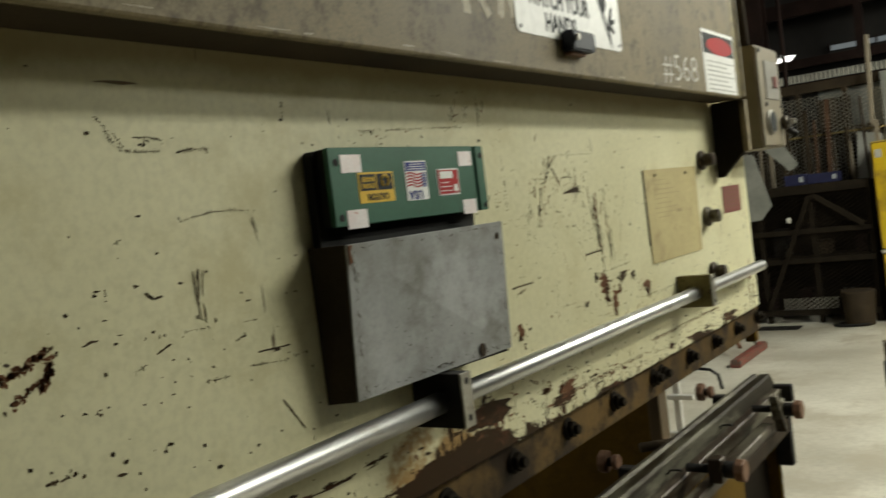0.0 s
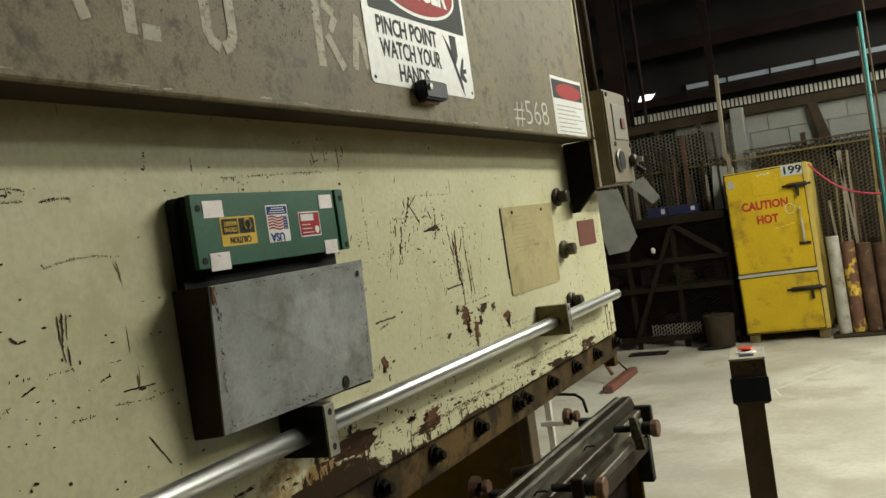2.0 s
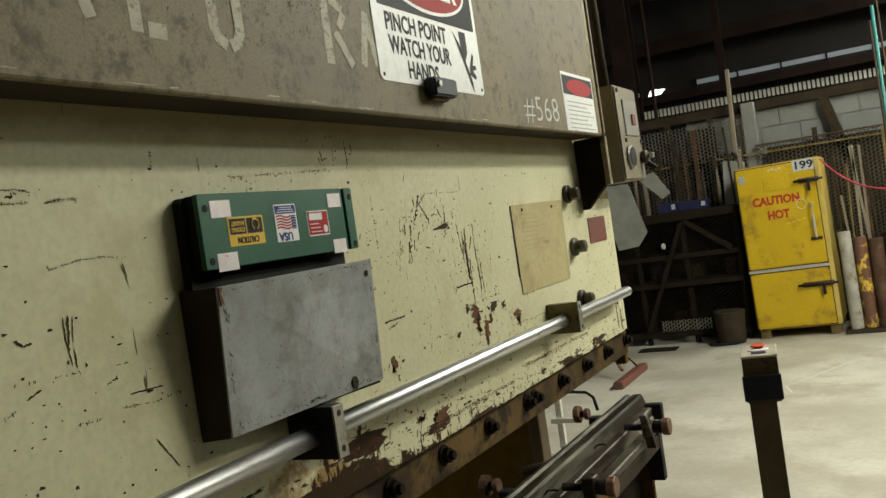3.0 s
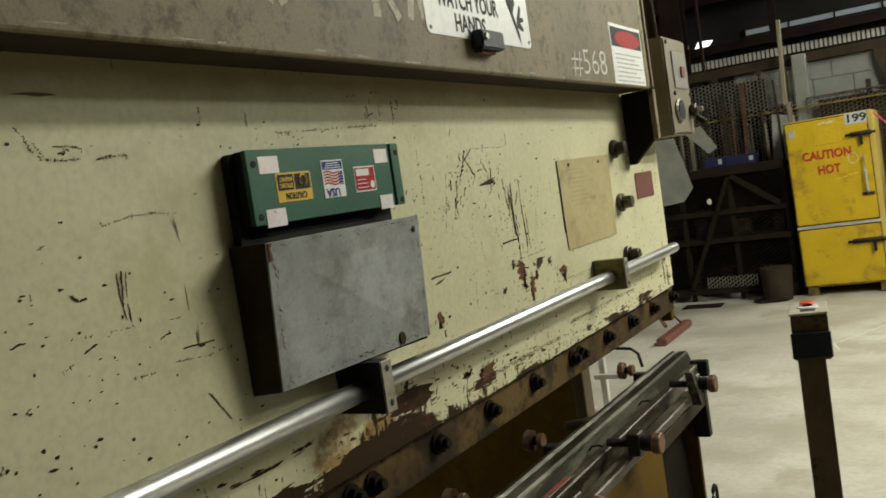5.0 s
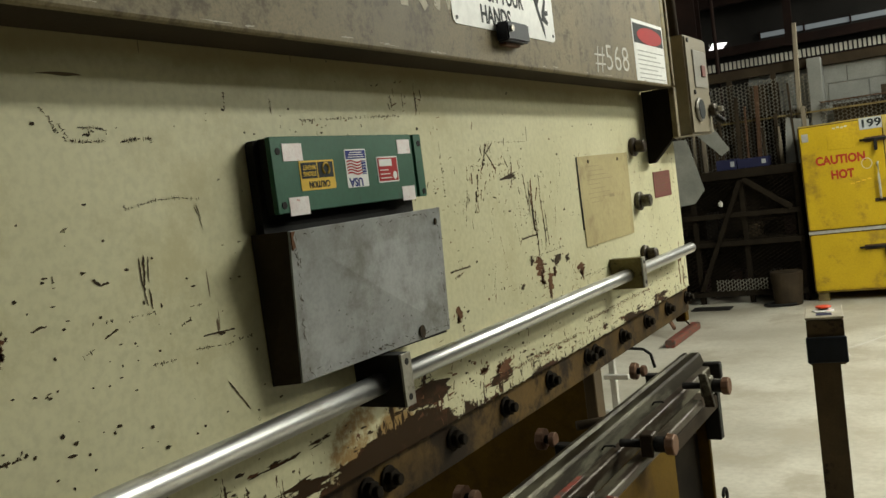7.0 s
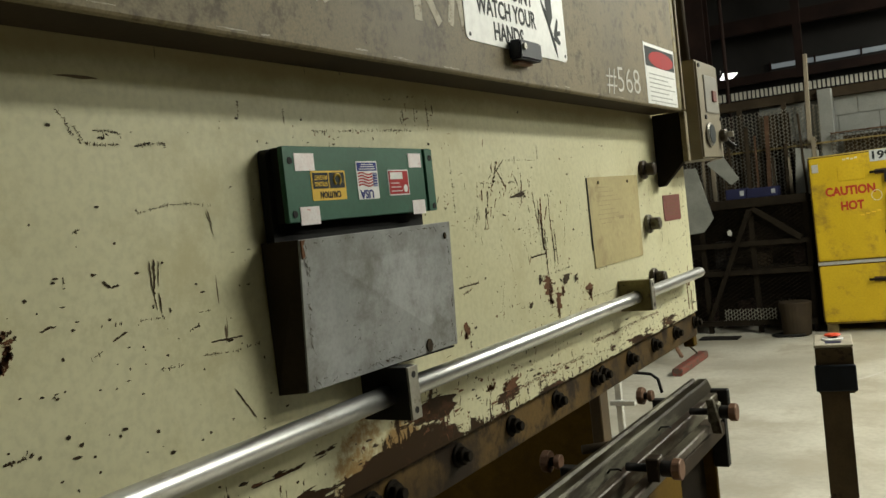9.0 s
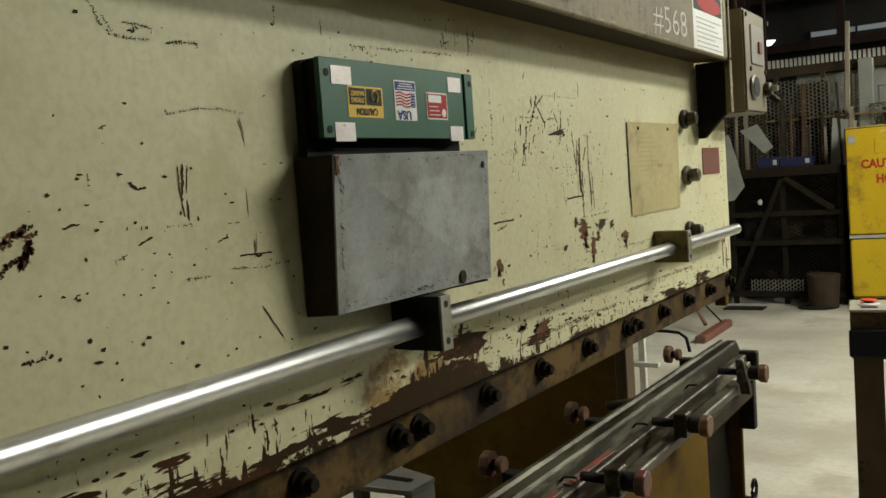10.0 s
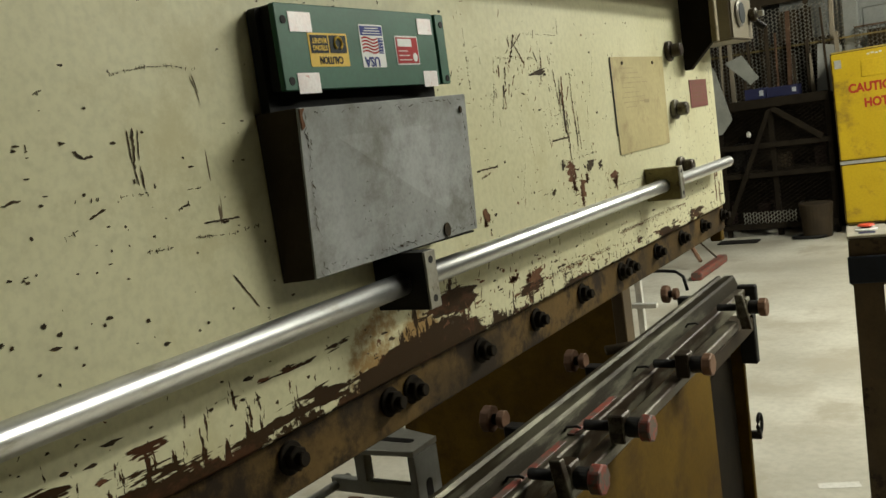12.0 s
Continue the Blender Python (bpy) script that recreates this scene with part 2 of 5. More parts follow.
def ram_paint():
    """Cream enamel, mottled, with worn-through brown steel along the lower edge and thin scratches."""
    m = grain("cream_enamel", (0.57, 0.542, 0.338), (0.65, 0.622, 0.408), 2.6, 0.45, 0, 0.015, 90, (0.50, 0.46, 0.27), 0.30, 5.0, soft_stain=0.10, spec=0.3)
    n, l = m.node_tree.nodes, m.node_tree.links
    bsdf = n["Principled BSDF"]
    base = bsdf.inputs["Base Color"].links[0].from_socket
    geo = n.new("ShaderNodeNewGeometry")
    xyz = n.new("ShaderNodeSeparateXYZ")
    l.new(geo.outputs["Position"], xyz.inputs[0])

    def math_node(op, a, b=None, c=None):
        x = n.new("ShaderNodeMath")
        x.operation = op
        for i, v in enumerate((a, b, c)):
            if v is None:
                continue
            if isinstance(v, (int, float)):
                x.inputs[i].default_value = v
            else:
                l.new(v, x.inputs[i])
        return x.outputs[0]

    def noise_at(scale, sy, sz, detail=8.0, roughness=0.7):
        mp = n.new("ShaderNodeMapping")
        mp.inputs["Scale"].default_value = (1, sy, sz)
        l.new(geo.outputs["Position"], mp.inputs["Vector"])
        t = n.new("ShaderNodeTexNoise")
        t.inputs["Scale"].default_value, t.inputs["Detail"].default_value, t.inputs["Roughness"].default_value = scale, detail, roughness
        l.new(mp.outputs[0], t.inputs["Vector"])
        return t.outputs["Fac"]

    def ramp(v, lo, hi):
        r = n.new("ShaderNodeMapRange")
        r.interpolation_type = "SMOOTHSTEP"
        r.inputs[1].default_value, r.inputs[2].default_value = lo, hi
        l.new(v, r.inputs[0])
        return r.outputs[0]

    def over(fac, under, colour):
        x = n.new("ShaderNodeMix")
        x.data_type = "RGBA"
        l.new(fac, x.inputs[0])
        l.new(under, x.inputs[6])
        if isinstance(colour, tuple):
            x.inputs[7].default_value = (*colour, 1)
        else:
            l.new(colour, x.inputs[7])
        return x.outputs[2]

    z, y = xyz.outputs[2], xyz.outputs[1]
    # bare brown strip along the lower edge, taller and rusty round y = 1.1, lower beyond y = 1.6
    near = ramp(y, 1.70, 1.22)
    bulge = ramp(math_node("ABSOLUTE", math_node("SUBTRACT", y, 1.13)), 0.17, 0.05)
    stained = ramp(math_node("ABSOLUTE", math_node("SUBTRACT", y, 1.06)), 0.22, 0.03)
    edge_z = math_node("ADD", math_node("MULTIPLY_ADD", near, 0.017, 1.172), math_node("MULTIPLY", bulge, 0.030))
    h = math_node("SUBTRACT", z, edge_z)
    patchy = noise_at(9, 0.8, 1.2, 3.0, 0.5)
    tan = ramp(math_node("SUBTRACT", math_node("MULTIPLY_ADD", stained, 0.36, noise_at(14, 0.8, 1.0)), math_node("MULTIPLY", h, 2.6)), 0.62, 0.78)
    col = over(tan, base, (0.29, 0.175, 0.055))
    ragged = math_node("MULTIPLY_ADD", math_node("SUBTRACT", noise_at(24, 1.0, 1.0), 0.5), -0.11, h)
    lift = math_node("SUBTRACT", math_node("MULTIPLY", patchy, 0.5), math_node("MULTIPLY", h, math_node("MULTIPLY_ADD", near, -1.4, 3.2)))
    streaks = math_node("ADD", noise_at(13, 0.30, 2.6, 5.0, 0.62), lift)
    flecks = math_node("ADD", noise_at(26, 2.2, 0.55, 5.0, 0.62), lift)
    rusty = ramp(noise_at(17, 0.6, 1.2), 0.50, 0.60)
    worn = math_node("MAXIMUM", math_node("MAXIMUM", ramp(ragged, 0.003, -0.002), ramp(streaks, 0.765, 0.78)), ramp(flecks, 0.80, 0.815))
    tone = over(rusty, n.new("ShaderNodeRGB").outputs[0], (0.062, 0.026, 0.012))
    tone.node.inputs[6].links[0].from_node.outputs[0].default_value = (0.032, 0.017, 0.007, 1)
    col = over(worn, col, tone)
    # brown grease and painted shade where the ram slides up behind the cover
    grease_and_shade = math_node("ADD", math_node("MULTIPLY", math_node("SUBTRACT", z, 1.742), 16.0), noise_at(3.5, 0.7, 0.9))
    col = over(math_node("MULTIPLY", ramp(grease_and_shade, 0.40, 1.0), 0.72), col, (0.20, 0.135, 0.036))
    # thin random scratches in two directions
    col = over(ramp(noise_at(7, 6.0, 0.55, 3.0, 0.6), 0.735, 0.745), col, (0.12, 0.085, 0.045))
    col = over(ramp(noise_at(9, 0.45, 7.0, 3.0, 0.6), 0.745, 0.755), col, (0.15, 0.11, 0.06))
    col = over(ramp(noise_at(34, 0.7, 1.3, 3.0, 0.6), 0.735, 0.755), col, (0.05, 0.035, 0.02))
    l.new(col, bsdf.inputs["Base Color"])
    l.new(math_node("SUBTRACT", 0.30, math_node("MULTIPLY", worn, 0.25)), bsdf.inputs["Specular IOR Level"])
    return m


CREAM = ram_paint()

# ---- building blocks ----
ORIGIN = {}


def thing(name, at, label, category, group="", kind=""):
    ob = new(name)
    ob.empty_display_size = 0.05
    ob.location = at
    ORIGIN[ob.name] = Vector(at)
    return tagged(ob, label, category, group, kind)


def finish(bm, name, material, bevel=0.0, segments=1, smooth=False):
    if bevel:
        edges = [e for e in bm.edges if len(e.link_faces) == 2 and e.calc_face_angle(0) > 0.6]
        bmesh.ops.bevel(bm, geom=edges, offset=bevel, segments=segments, affect="EDGES", clamp_overlap=True)
    bmesh.ops.recalc_face_normals(bm, faces=bm.faces)
    me = bpy.data.meshes.new(name)
    bm.to_mesh(me)
    bm.free()
    for f in me.polygons:
        f.use_smooth = smooth
    me.materials.append(material)
    return me


def part(name, bm, material, parent, label="", bevel=0.0, segments=1, smooth=False):
    """One mesh under a thing or a part; bm is in world coordinates."""
    o = ORIGIN[parent.name]
    bmesh.ops.translate(bm, vec=-o, verts=bm.verts)
    ob = new(name, finish(bm, name, material, bevel, segments, smooth))
    ob.parent = parent
    ORIGIN[ob.name] = o
    if label:
        ob["label"] = label
    return ob


def solid(name, bm, material, label, category, bevel=0.0, group="", kind="", segments=1, smooth=False):
    """A thing of one mesh, its origin at the middle of its foot."""
    lo = Vector([min(v.co[i] for v in bm.verts) for i in range(3)])
    hi = Vector([max(v.co[i] for v in bm.verts) for i in range(3)])
    o = Vector(((lo.x + hi.x) / 2, (lo.y + hi.y) / 2, lo.z))
    bmesh.ops.translate(bm, vec=-o, verts=bm.verts)
    ob = new(name, finish(bm, name, material, bevel, segments, smooth))
    ob.location = o
    ORIGIN[ob.name] = o
    return tagged(ob, label, category, group, kind)


def box(x0, x1, y0, y1, z0, z1, bm=None):
    bm = bm or bmesh.new()
    v = [bm.verts.new((x, y, z)) for x in (x0, x1) for y in (y0, y1) for z in (z0, z1)]
    for f in ((0, 1, 3, 2), (4, 6, 7, 5), (0, 4, 5, 1), (2, 3, 7, 6), (0, 2, 6, 4), (1, 5, 7, 3)):
        bm.faces.new([v[i] for i in f])
    return bm


def rod(a, b, r, bm=None, sides=20, r2=None):
    bm = bm or bmesh.new()
    a, b = Vector(a), Vector(b)
    m = Matrix.Translation((a + b) / 2) @ (b - a).to_track_quat("Z", "Y").to_matrix().to_4x4()
    bmesh.ops.create_cone(bm, cap_ends=True, segments=sides, radius1=r, radius2=r if r2 is None else r2, depth=(b - a).length, matrix=m)
    return bm


def tube(points, r, bm=None, sides=8):
    """A bent round wire or hose through the points."""
    bm = bm or bmesh.new()
    pts = [Vector(p) for p in points]
    rings = []
    for i, p in enumerate(pts):
        d = (pts[min(i + 1, len(pts) - 1)] - pts[max(i - 1, 0)]).normalized()
        q = d.to_track_quat("Z", "Y")
        rings.append([bm.verts.new(p + q @ Vector((r * math.cos(k * math.tau / sides), r * math.sin(k * math.tau / sides), 0))) for k in range(sides)])
    for a, b in zip(rings, rings[1:]):
        for k in range(sides):
            bm.faces.new((a[k], a[(k + 1) % sides], b[(k + 1) % sides], b[k]))
    bm.faces.new(rings[0][::-1])
    bm.faces.new(rings[-1])
    return bm


def prism(profile, axis, a, b, bm=None):
    """A closed outline pushed along an axis: 'x' takes (y, z), 'y' takes (x, z), 'z' takes (x, y)."""
    bm = bm or bmesh.new()

    def at(p, s):
        return {"x": (s, p[0], p[1]), "y": (p[0], s, p[1]), "z": (p[0], p[1], s)}[axis]
    lo, hi = [bm.verts.new(at(p, a)) for p in profile], [bm.verts.new(at(p, b)) for p in profile]
    k = len(profile)
    bm.faces.new(lo)
    bm.faces.new(hi[::-1])
    for i in range(k):
        bm.faces.new((lo[i], hi[i], hi[(i + 1) % k], lo[(i + 1) % k]))
    return bm


def rounded(y0, y1, z0, z1, r, steps=5):
    out = []
    for cy, cz, a0 in ((y1 - r, z1 - r, 0), (y0 + r, z1 - r, 90), (y0 + r, z0 + r, 180), (y1 - r, z0 + r, 270)):
        for i in range(steps + 1):
            a = radians(a0 + 90 * i / steps)
            out.append((cy + r * math.cos(a), cz + r * math.sin(a)))
    return out


def ellipse(cy, cz, ry, rz, k=40):
    return [(cy + ry * math.cos(i * math.tau / k), cz + rz * math.sin(i * math.tau / k)) for i in range(k)]


# a plane that faces +x (reading along +y), and one that faces -y (reading along +x)
FACE_X = Matrix(((0, 0, 1, 0), (1, 0, 0, 0), (0, 1, 0, 0), (0, 0, 0, 1)))
FACE_Y = Matrix(((1, 0, 0, 0), (0, 0, -1, 0), (0, 1, 0, 0), (0, 0, 0, 1)))


def writing(text, size, at, facing, width=None, turn=0.0, fat=0.0, thick=0.0004):
    """Letters in the built-in font as a bmesh, centred at a point of a plane."""
    cu = bpy.data.curves.new("letters", "FONT")
    cu.body, cu.size, cu.align_x, cu.align_y = text, size, "CENTER", "CENTER"
    cu.extrude, cu.offset, cu.resolution_u = thick, fat, 3
    ob = new("letters", cu)
    bpy.context.view_layer.update()
    me = bpy.data.meshes.new_from_object(ob.evaluated_get(bpy.context.evaluated_depsgraph_get()))
    bm = bmesh.new()
    bm.from_mesh(me)
    bpy.data.objects.remove(ob)
    bpy.data.meshes.remove(me)
    bpy.data.curves.remove(cu)
    if width:
        xs = [v.co.x for v in bm.verts]
        s = width / (max(xs) - min(xs))
        bmesh.ops.scale(bm, vec=(s, 1, 1), verts=bm.verts)
    bm.transform(Matrix.Translation(at) @ facing @ pose(0, 0, 0, 0, 0, turn))
    return bm


def piece(name, me, at, parent, m=None):
    """One of many alike pieces on a shared mesh, at a world place."""
    ob = new(name, me)
    ob.parent = parent
    ob.matrix_basis = Matrix.Translation(Vector(at) - ORIGIN[parent.name]) @ (m or Matrix())
    ORIGIN[ob.name] = Vector(at)
    return ob


# ---- the building ----
FX0, FX1, FY0, FY1, ROOFZ = -9.0, 11.0, -8.0, 14.2, 5.6
floor_bm = bmesh.new()
bmesh.ops.create_grid(floor_bm, x_segments=8, y_segments=8, size=1, matrix=Matrix.Translation(((FX0 + FX1) / 2, (FY0 + FY1) / 2, 0)) @ Matrix.Diagonal(((FX1 - FX0) / 2 + 0.2, (FY1 - FY0) / 2 + 0.2, 1, 1)))
solid("floor", floor_bm, CONCRETE, "pale worn concrete workshop floor with scuffs and stains", "floor", kind="structure")
# three unseen walls close the hall, dark so they bounce little light
solid("wall_west", box(FX0 - 0.2, FX0, FY0, FY1, 0, ROOFZ), DARKWALL, "unseen concrete block wall, made dark to cut bounced light", "wall", kind="structure")
solid("wall_east", box(FX1, FX1 + 0.2, FY0, FY1, 0, ROOFZ), DARKWALL, "unseen concrete block wall, made dark to cut bounced light", "wall", kind="structure")
solid("wall_south", box(FX0, FX1, FY0 - 0.2, FY0, 0, ROOFZ), DARKWALL, "unseen concrete block wall, made dark to cut bounced light", "wall", kind="structure")
far_wall = thing("wall_north", (0, FY1, 0), "dark sheet-metal end wall with pale corrugated strip and daylight slots", "wall", kind="structure")
part("cladding", box(FX0, FX1, FY1, FY1 + 0.2, 0, ROOFZ), ROOF, far_wall)
# pale corrugated strip: separate upright ribs, brightened by a weak added glow
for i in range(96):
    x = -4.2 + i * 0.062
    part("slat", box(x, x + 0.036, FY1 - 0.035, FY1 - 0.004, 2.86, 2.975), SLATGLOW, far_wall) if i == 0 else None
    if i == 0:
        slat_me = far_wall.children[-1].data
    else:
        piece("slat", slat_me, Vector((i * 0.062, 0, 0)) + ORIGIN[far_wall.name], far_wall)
part("daylight_slot", box(-2.55, 1.4, FY1 - 0.02, FY1 - 0.004, 3.245, 3.315), SKYLIGHT, far_wall, "pale daylight slot under the roof")
for i in range(7):
    part("slot_bar", box(-2.55 + i * 0.62, -2.525 + i * 0.62, FY1 - 0.05, FY1 - 0.022, 3.22, 3.34), RUSTBEAM, far_wall)
part("vent_opening", prism([(-3.30, 3.20), (-3.10, 3.20), (-3.02, 3.28), (-3.24, 3.30)], "y", FY1 - 0.02, FY1 - 0.004), glow("bright_gap", (1.0, 0.97, 0.95), 2.0), far_wall, "bright gap in the cladding")
solid("roof_beam", box(-5, 5, FY1 - 0.3, FY1 - 0.16, 3.05, 3.17), RUSTBEAM, "rusty dark red steel beam under the roof", "beam", kind="structure")
solid("roof_beam", box(-5, 5, FY1 - 0.3, FY1 - 0.16, 2.72, 2.82), RUSTBEAM, "rusty dark red steel beam under the roof", "beam", kind="structure")
ceil = bmesh.new()
for i in range(int((FX1 - FX0) / 0.25)):
    x = FX0 + i * 0.25
    box(x, x + 0.13, FY0, FY1, ROOFZ, ROOFZ + 0.05, ceil)
    box(x + 0.13, x + 0.25, FY0, FY1, ROOFZ + 0.03, ROOFZ + 0.08, ceil)
solid("ceiling", ceil, ROOF, "dark corrugated sheet-metal roof", "ceiling", kind="structure")
for z, y in ((4.35, 12.6), (3.75, 13.6), (4.9, 9.6)):
    solid("roof_beam", box(-5, 5, y, y + 0.14, z, z + 0.2), RUSTBEAM, "rusty dark red steel beam under the roof", "beam", kind="structure")
solid("beam_hanger", box(-1.95, -1.85, 12.64, 12.70, 2.9, 4.35), RUSTBEAM, "dark red steel hanger under the beam", "beam", kind="structure")
for i in range(6):
    y = -4 + i * 3.1
    solid("purlin", box(FX0, FX1, y, y + 0.12, ROOFZ - 0.26, ROOFZ), RUSTBEAM, "dark red steel roof purlin", "beam", kind="structure", group="roof purlins")
for x in (-2.86,):
    col = bmesh.new()
    box(x, x + 0.24, 10.75, 10.77, 0, ROOFZ - 0.3, col)
    box(x, x + 0.24, 10.98, 11.0, 0, ROOFZ - 0.3, col)
    box(x + 0.11, x + 0.13, 10.77, 10.98, 0, ROOFZ - 0.3, col)
    solid("steel_column", col, RUSTBEAM, "dark red rusty steel I-section column", "column", kind="structure")
solid("drain_pipe", rod((-2.40, 10.66, 0), (-2.40, 10.66, 4.6), 0.022), RUSTBEAM, "thin dark upright pipe against the columns", "pipe", smooth=True)

# low block wall with separate courses, and its top rail
block_wall = thing("wall_partition", (-0.3, 10.6, 0), "grey painted concrete block partition wall", "wall", kind="structure")
part("core", box(-2.05, 4.4, 10.54, 10.68, 0, 2.40), BLOCK, block_wall)
rng = random.Random(3)
block_me = None
for row in range(12):
    for k in range(17):
        x0 = -2.04 + k * 0.402 + (0.2 if row % 2 else 0)
        if x0 + 0.39 > 4.4:
            continue
        at = Vector((x0, 10.52 - rng.random() * 0.004, 0.002 + row * 0.2))
        if block_me is None:
            block_me = finish(box(0, 0.394, 0, 0.02, 0, 0.193), "block", BLOCK, 0.004)
        piece("block", block_me, at, block_wall)
part("top_rail", box(-2.6, 4.4, 10.44, 10.60, 2.40, 2.50), DARKPAINT, block_wall, "dark brown timber rail along the wall top")
solid("concrete_pier", box(-1.41, -1.27, 10.34, 10.50, 0, 2.49), BLOCK, "grey concrete pier against the partition", "pier", 0.006, kind="structure")
solid("timber_post", prism([(-1.60, 0), (-1.545, 0), (-1.465, 2.88), (-1.505, 2.88)], "y", 10.26, 10.31), WOOD, "grey weathered timber post leaning on the wall", "post", 0.004)
solid("timber_brace", prism([(-0.46, 1.70), (-0.34, 1.70), (-0.52, 2.40), (-0.62, 2.40)], "y", 10.40, 10.43), DARKPAINT, "dark board leaning on the partition wall", "board", 0.004)
solid("leaning_sheet", prism([(-1.75, 0.6), (-1.50, 0.6), (-1.42, 1.85), (-1.65, 1.9)], "y", 10.20, 10.215), SHEET, "dull grey steel sheet leaning beside the cabinet", "sheet")

# expanded-metal fence with zigzag strands, posts and a yellow angle rail
fence = thing("mesh_fence", (-0.5, 10.3, 0), "pale expanded-metal fence on dark steel posts", "fence")


def strands(x0, x1, z0, z1, y, pitch, amp, half, bm=None):
    bm = bm or bmesh.new()
    k = int((z1 - z0) / half)
    for i in range(int((x1 - x0) / pitch)):
        xc = x0 + i * pitch
        prev = None
        for j in range(k + 1):
            x = xc + (amp if (j + i) % 2 else -amp)
            z = z0 + j * half
            cur = (bm.verts.new((x - 0.007, y, z)), bm.verts.new((x + 0.007, y - 0.006, z)))
            if prev:
                bm.faces.new((prev[0], prev[1], cur[1], cur[0]))
            prev = cur
    return bm


part("mesh_panel", strands(-2.85, -1.35, 1.2, 2.36, 10.3, 0.040, 0.011, 0.020), WIRE, fence, "pale zigzag expanded-metal panel")
part("mesh_panel", strands(-1.3, 2.4, 0.9, 2.02, 10.3, 0.040, 0.011, 0.020), DULLWIRE, fence, "dull zigzag expanded-metal panel")
for x in (-2.86, -2.25, -1.78, -0.72, 0.35, 1.6):
    part("fence_post", box(x, x + 0.05, 10.32, 10.36, 0, 2.4 if x < -1.5 else 2.1), DARKPAINT, fence)
part("yellow_rail", box(-2.85, 2.4, 10.25, 10.29, 1.912, 1.930), YELLOWBAR, fence, "dull yellow angle rail")
part("upper_rail", box(-1.3, 2.4, 10.26, 10.29, 2.0, 2.012), PIPERUST, fence)
rng = random.Random(33)
for i in range(12):
    x = -2.7 + i * 0.115 + rng.uniform(-0.03, 0.03)
    top, lean, w = rng.uniform(1.75, 2.35), rng.uniform(-0.08, 0.08), rng.uniform(0.02, 0.045)
    bm = prism([(x, 0), (x + w, 0), (x + w + lean, top), (x + lean, top)], "y", 10.19, 10.21)
    solid("bar_stock", bm, rng.choice((PIPERUST, DARKPAINT, WOOD)), "long narrow bar leaning against the fence", "bar", 0.002, "leaning bar stock")
# dark sheets added behind the fence so the wall there reads dark
for x0, x1, z1 in ((-2.9, -1.45, 1.98), (-2.05, -1.72, 2.30), (-1.2, 2.5, 1.97)):
    solid("stored_plate", box(x0, x1, 10.40, 10.43, 0, z1), DARKPAINT, "added dark sheet, darkens the view through the fence", "steel plate", 0.003, group="stored plates")

# dark storage cage left of the cabinet
cage = thing("storage_cage", (-2.3, 9.9, 0), "dark brown steel storage cage full of scrap", "storage cage")
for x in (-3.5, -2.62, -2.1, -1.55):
    part("upright", box(x, x + 0.05, 9.70, 9.75, 0, 1.40), BLACKANDSHADE, cage)
    part("upright", box(x, x + 0.05, 10.12, 10.17, 0, 1.40), BLACKANDSHADE, cage)
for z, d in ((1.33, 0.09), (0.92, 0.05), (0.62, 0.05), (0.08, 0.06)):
    part("cross_rail", box(-3.5, -1.5, 9.66, 9.70, z, z + d), BLACKANDSHADE, cage)
part("back_panel", box(-3.5, -1.5, 10.10, 10.12, 0.05, 1.38), BLACKANDSHADE, cage)
part("shelf", box(-3.45, -1.52, 9.72, 10.10, 0.66, 0.69), BLACKANDSHADE, cage)
part("shelf", box(-3.45, -1.52, 9.72, 10.10, 1.30, 1.33), BLACKANDSHADE, cage)
part("diagonal_brace", prism([(-2.60, 0.15), (-2.55, 0.15), (-2.05, 1.3), (-2.10, 1.3)], "y", 9.64, 9.655), BLACKANDSHADE, cage)
part("diagonal_brace", prism([(-1.60, 0.95), (-1.57, 1.0), (-2.02, 1.33), (-2.06, 1.3)], "y", 9.64, 9.655), BLACKANDSHADE, cage)
part("cage_mesh", strands(-3.48, -1.52, 0.1, 1.32, 9.712, 0.034, 0.012, 0.02), BLACKANDSHADE, cage)
part("kick_mesh", strands(-2.42, -1.88, 0.1, 0.26, 9.69, 0.03, 0.008, 0.02), WIRE, cage, "pale mesh strip at the foot")
rng = random.Random(8)
for i in range(9):
    x, z = -3.3 + i * 0.2, rng.choice((0.69, 0.11))
    w, hgt = rng.uniform(0.10, 0.17), rng.uniform(0.12, 0.34)
    solid("scrap_piece", box(x, x + w, 9.78, 10.02, z, z + hgt), rng.choice((DARKPAINT, RUSTBEAM, BLACKSTEEL)), "dark steel offcut lying in the cage", "scrap", 0.008, group="offcuts in the cage")
for x0, x1, z1 in ((-2.33, -2.12, 1.53), (-2.11, -1.80, 1.52)):
    bx = thing("parts_box", ((x0 + x1) / 2, 9.88, 1.42), "dark blue cardboard parts box on the cage", "box", "blue boxes")
    part("carton", box(x0, x1, 9.80, 9.98, 1.42, z1), BLUE, bx, "", 0.004)
    part("printed_label", box(x1 - 0.06, x1 - 0.02, 9.795, 9.7985, 1.45, z1 - 0.025), TAGPLATE, bx, "white printed label")
solid("white_rag", prism([(-2.31, 1.05), (-2.275, 1.04), (-2.265, 1.08), (-2.285, 1.11), (-2.315, 1.09)], "y", 9.635, 9.66), CHALK, "small white rag stuck on the cage rail", "rag", 0.006)
solid("sheet_offcut", prism([(-2.849, 1.807), (-2.574, 1.795), (-2.435, 1.247), (-2.549, 1.106), (-2.775, 1.084), (-2.845, 1.396)], "y", 9.628, 9.636), GUARD, "dull grey steel sheet offcut hung on the cage", "steel sheet", 0.001, "grey sheet offcuts")
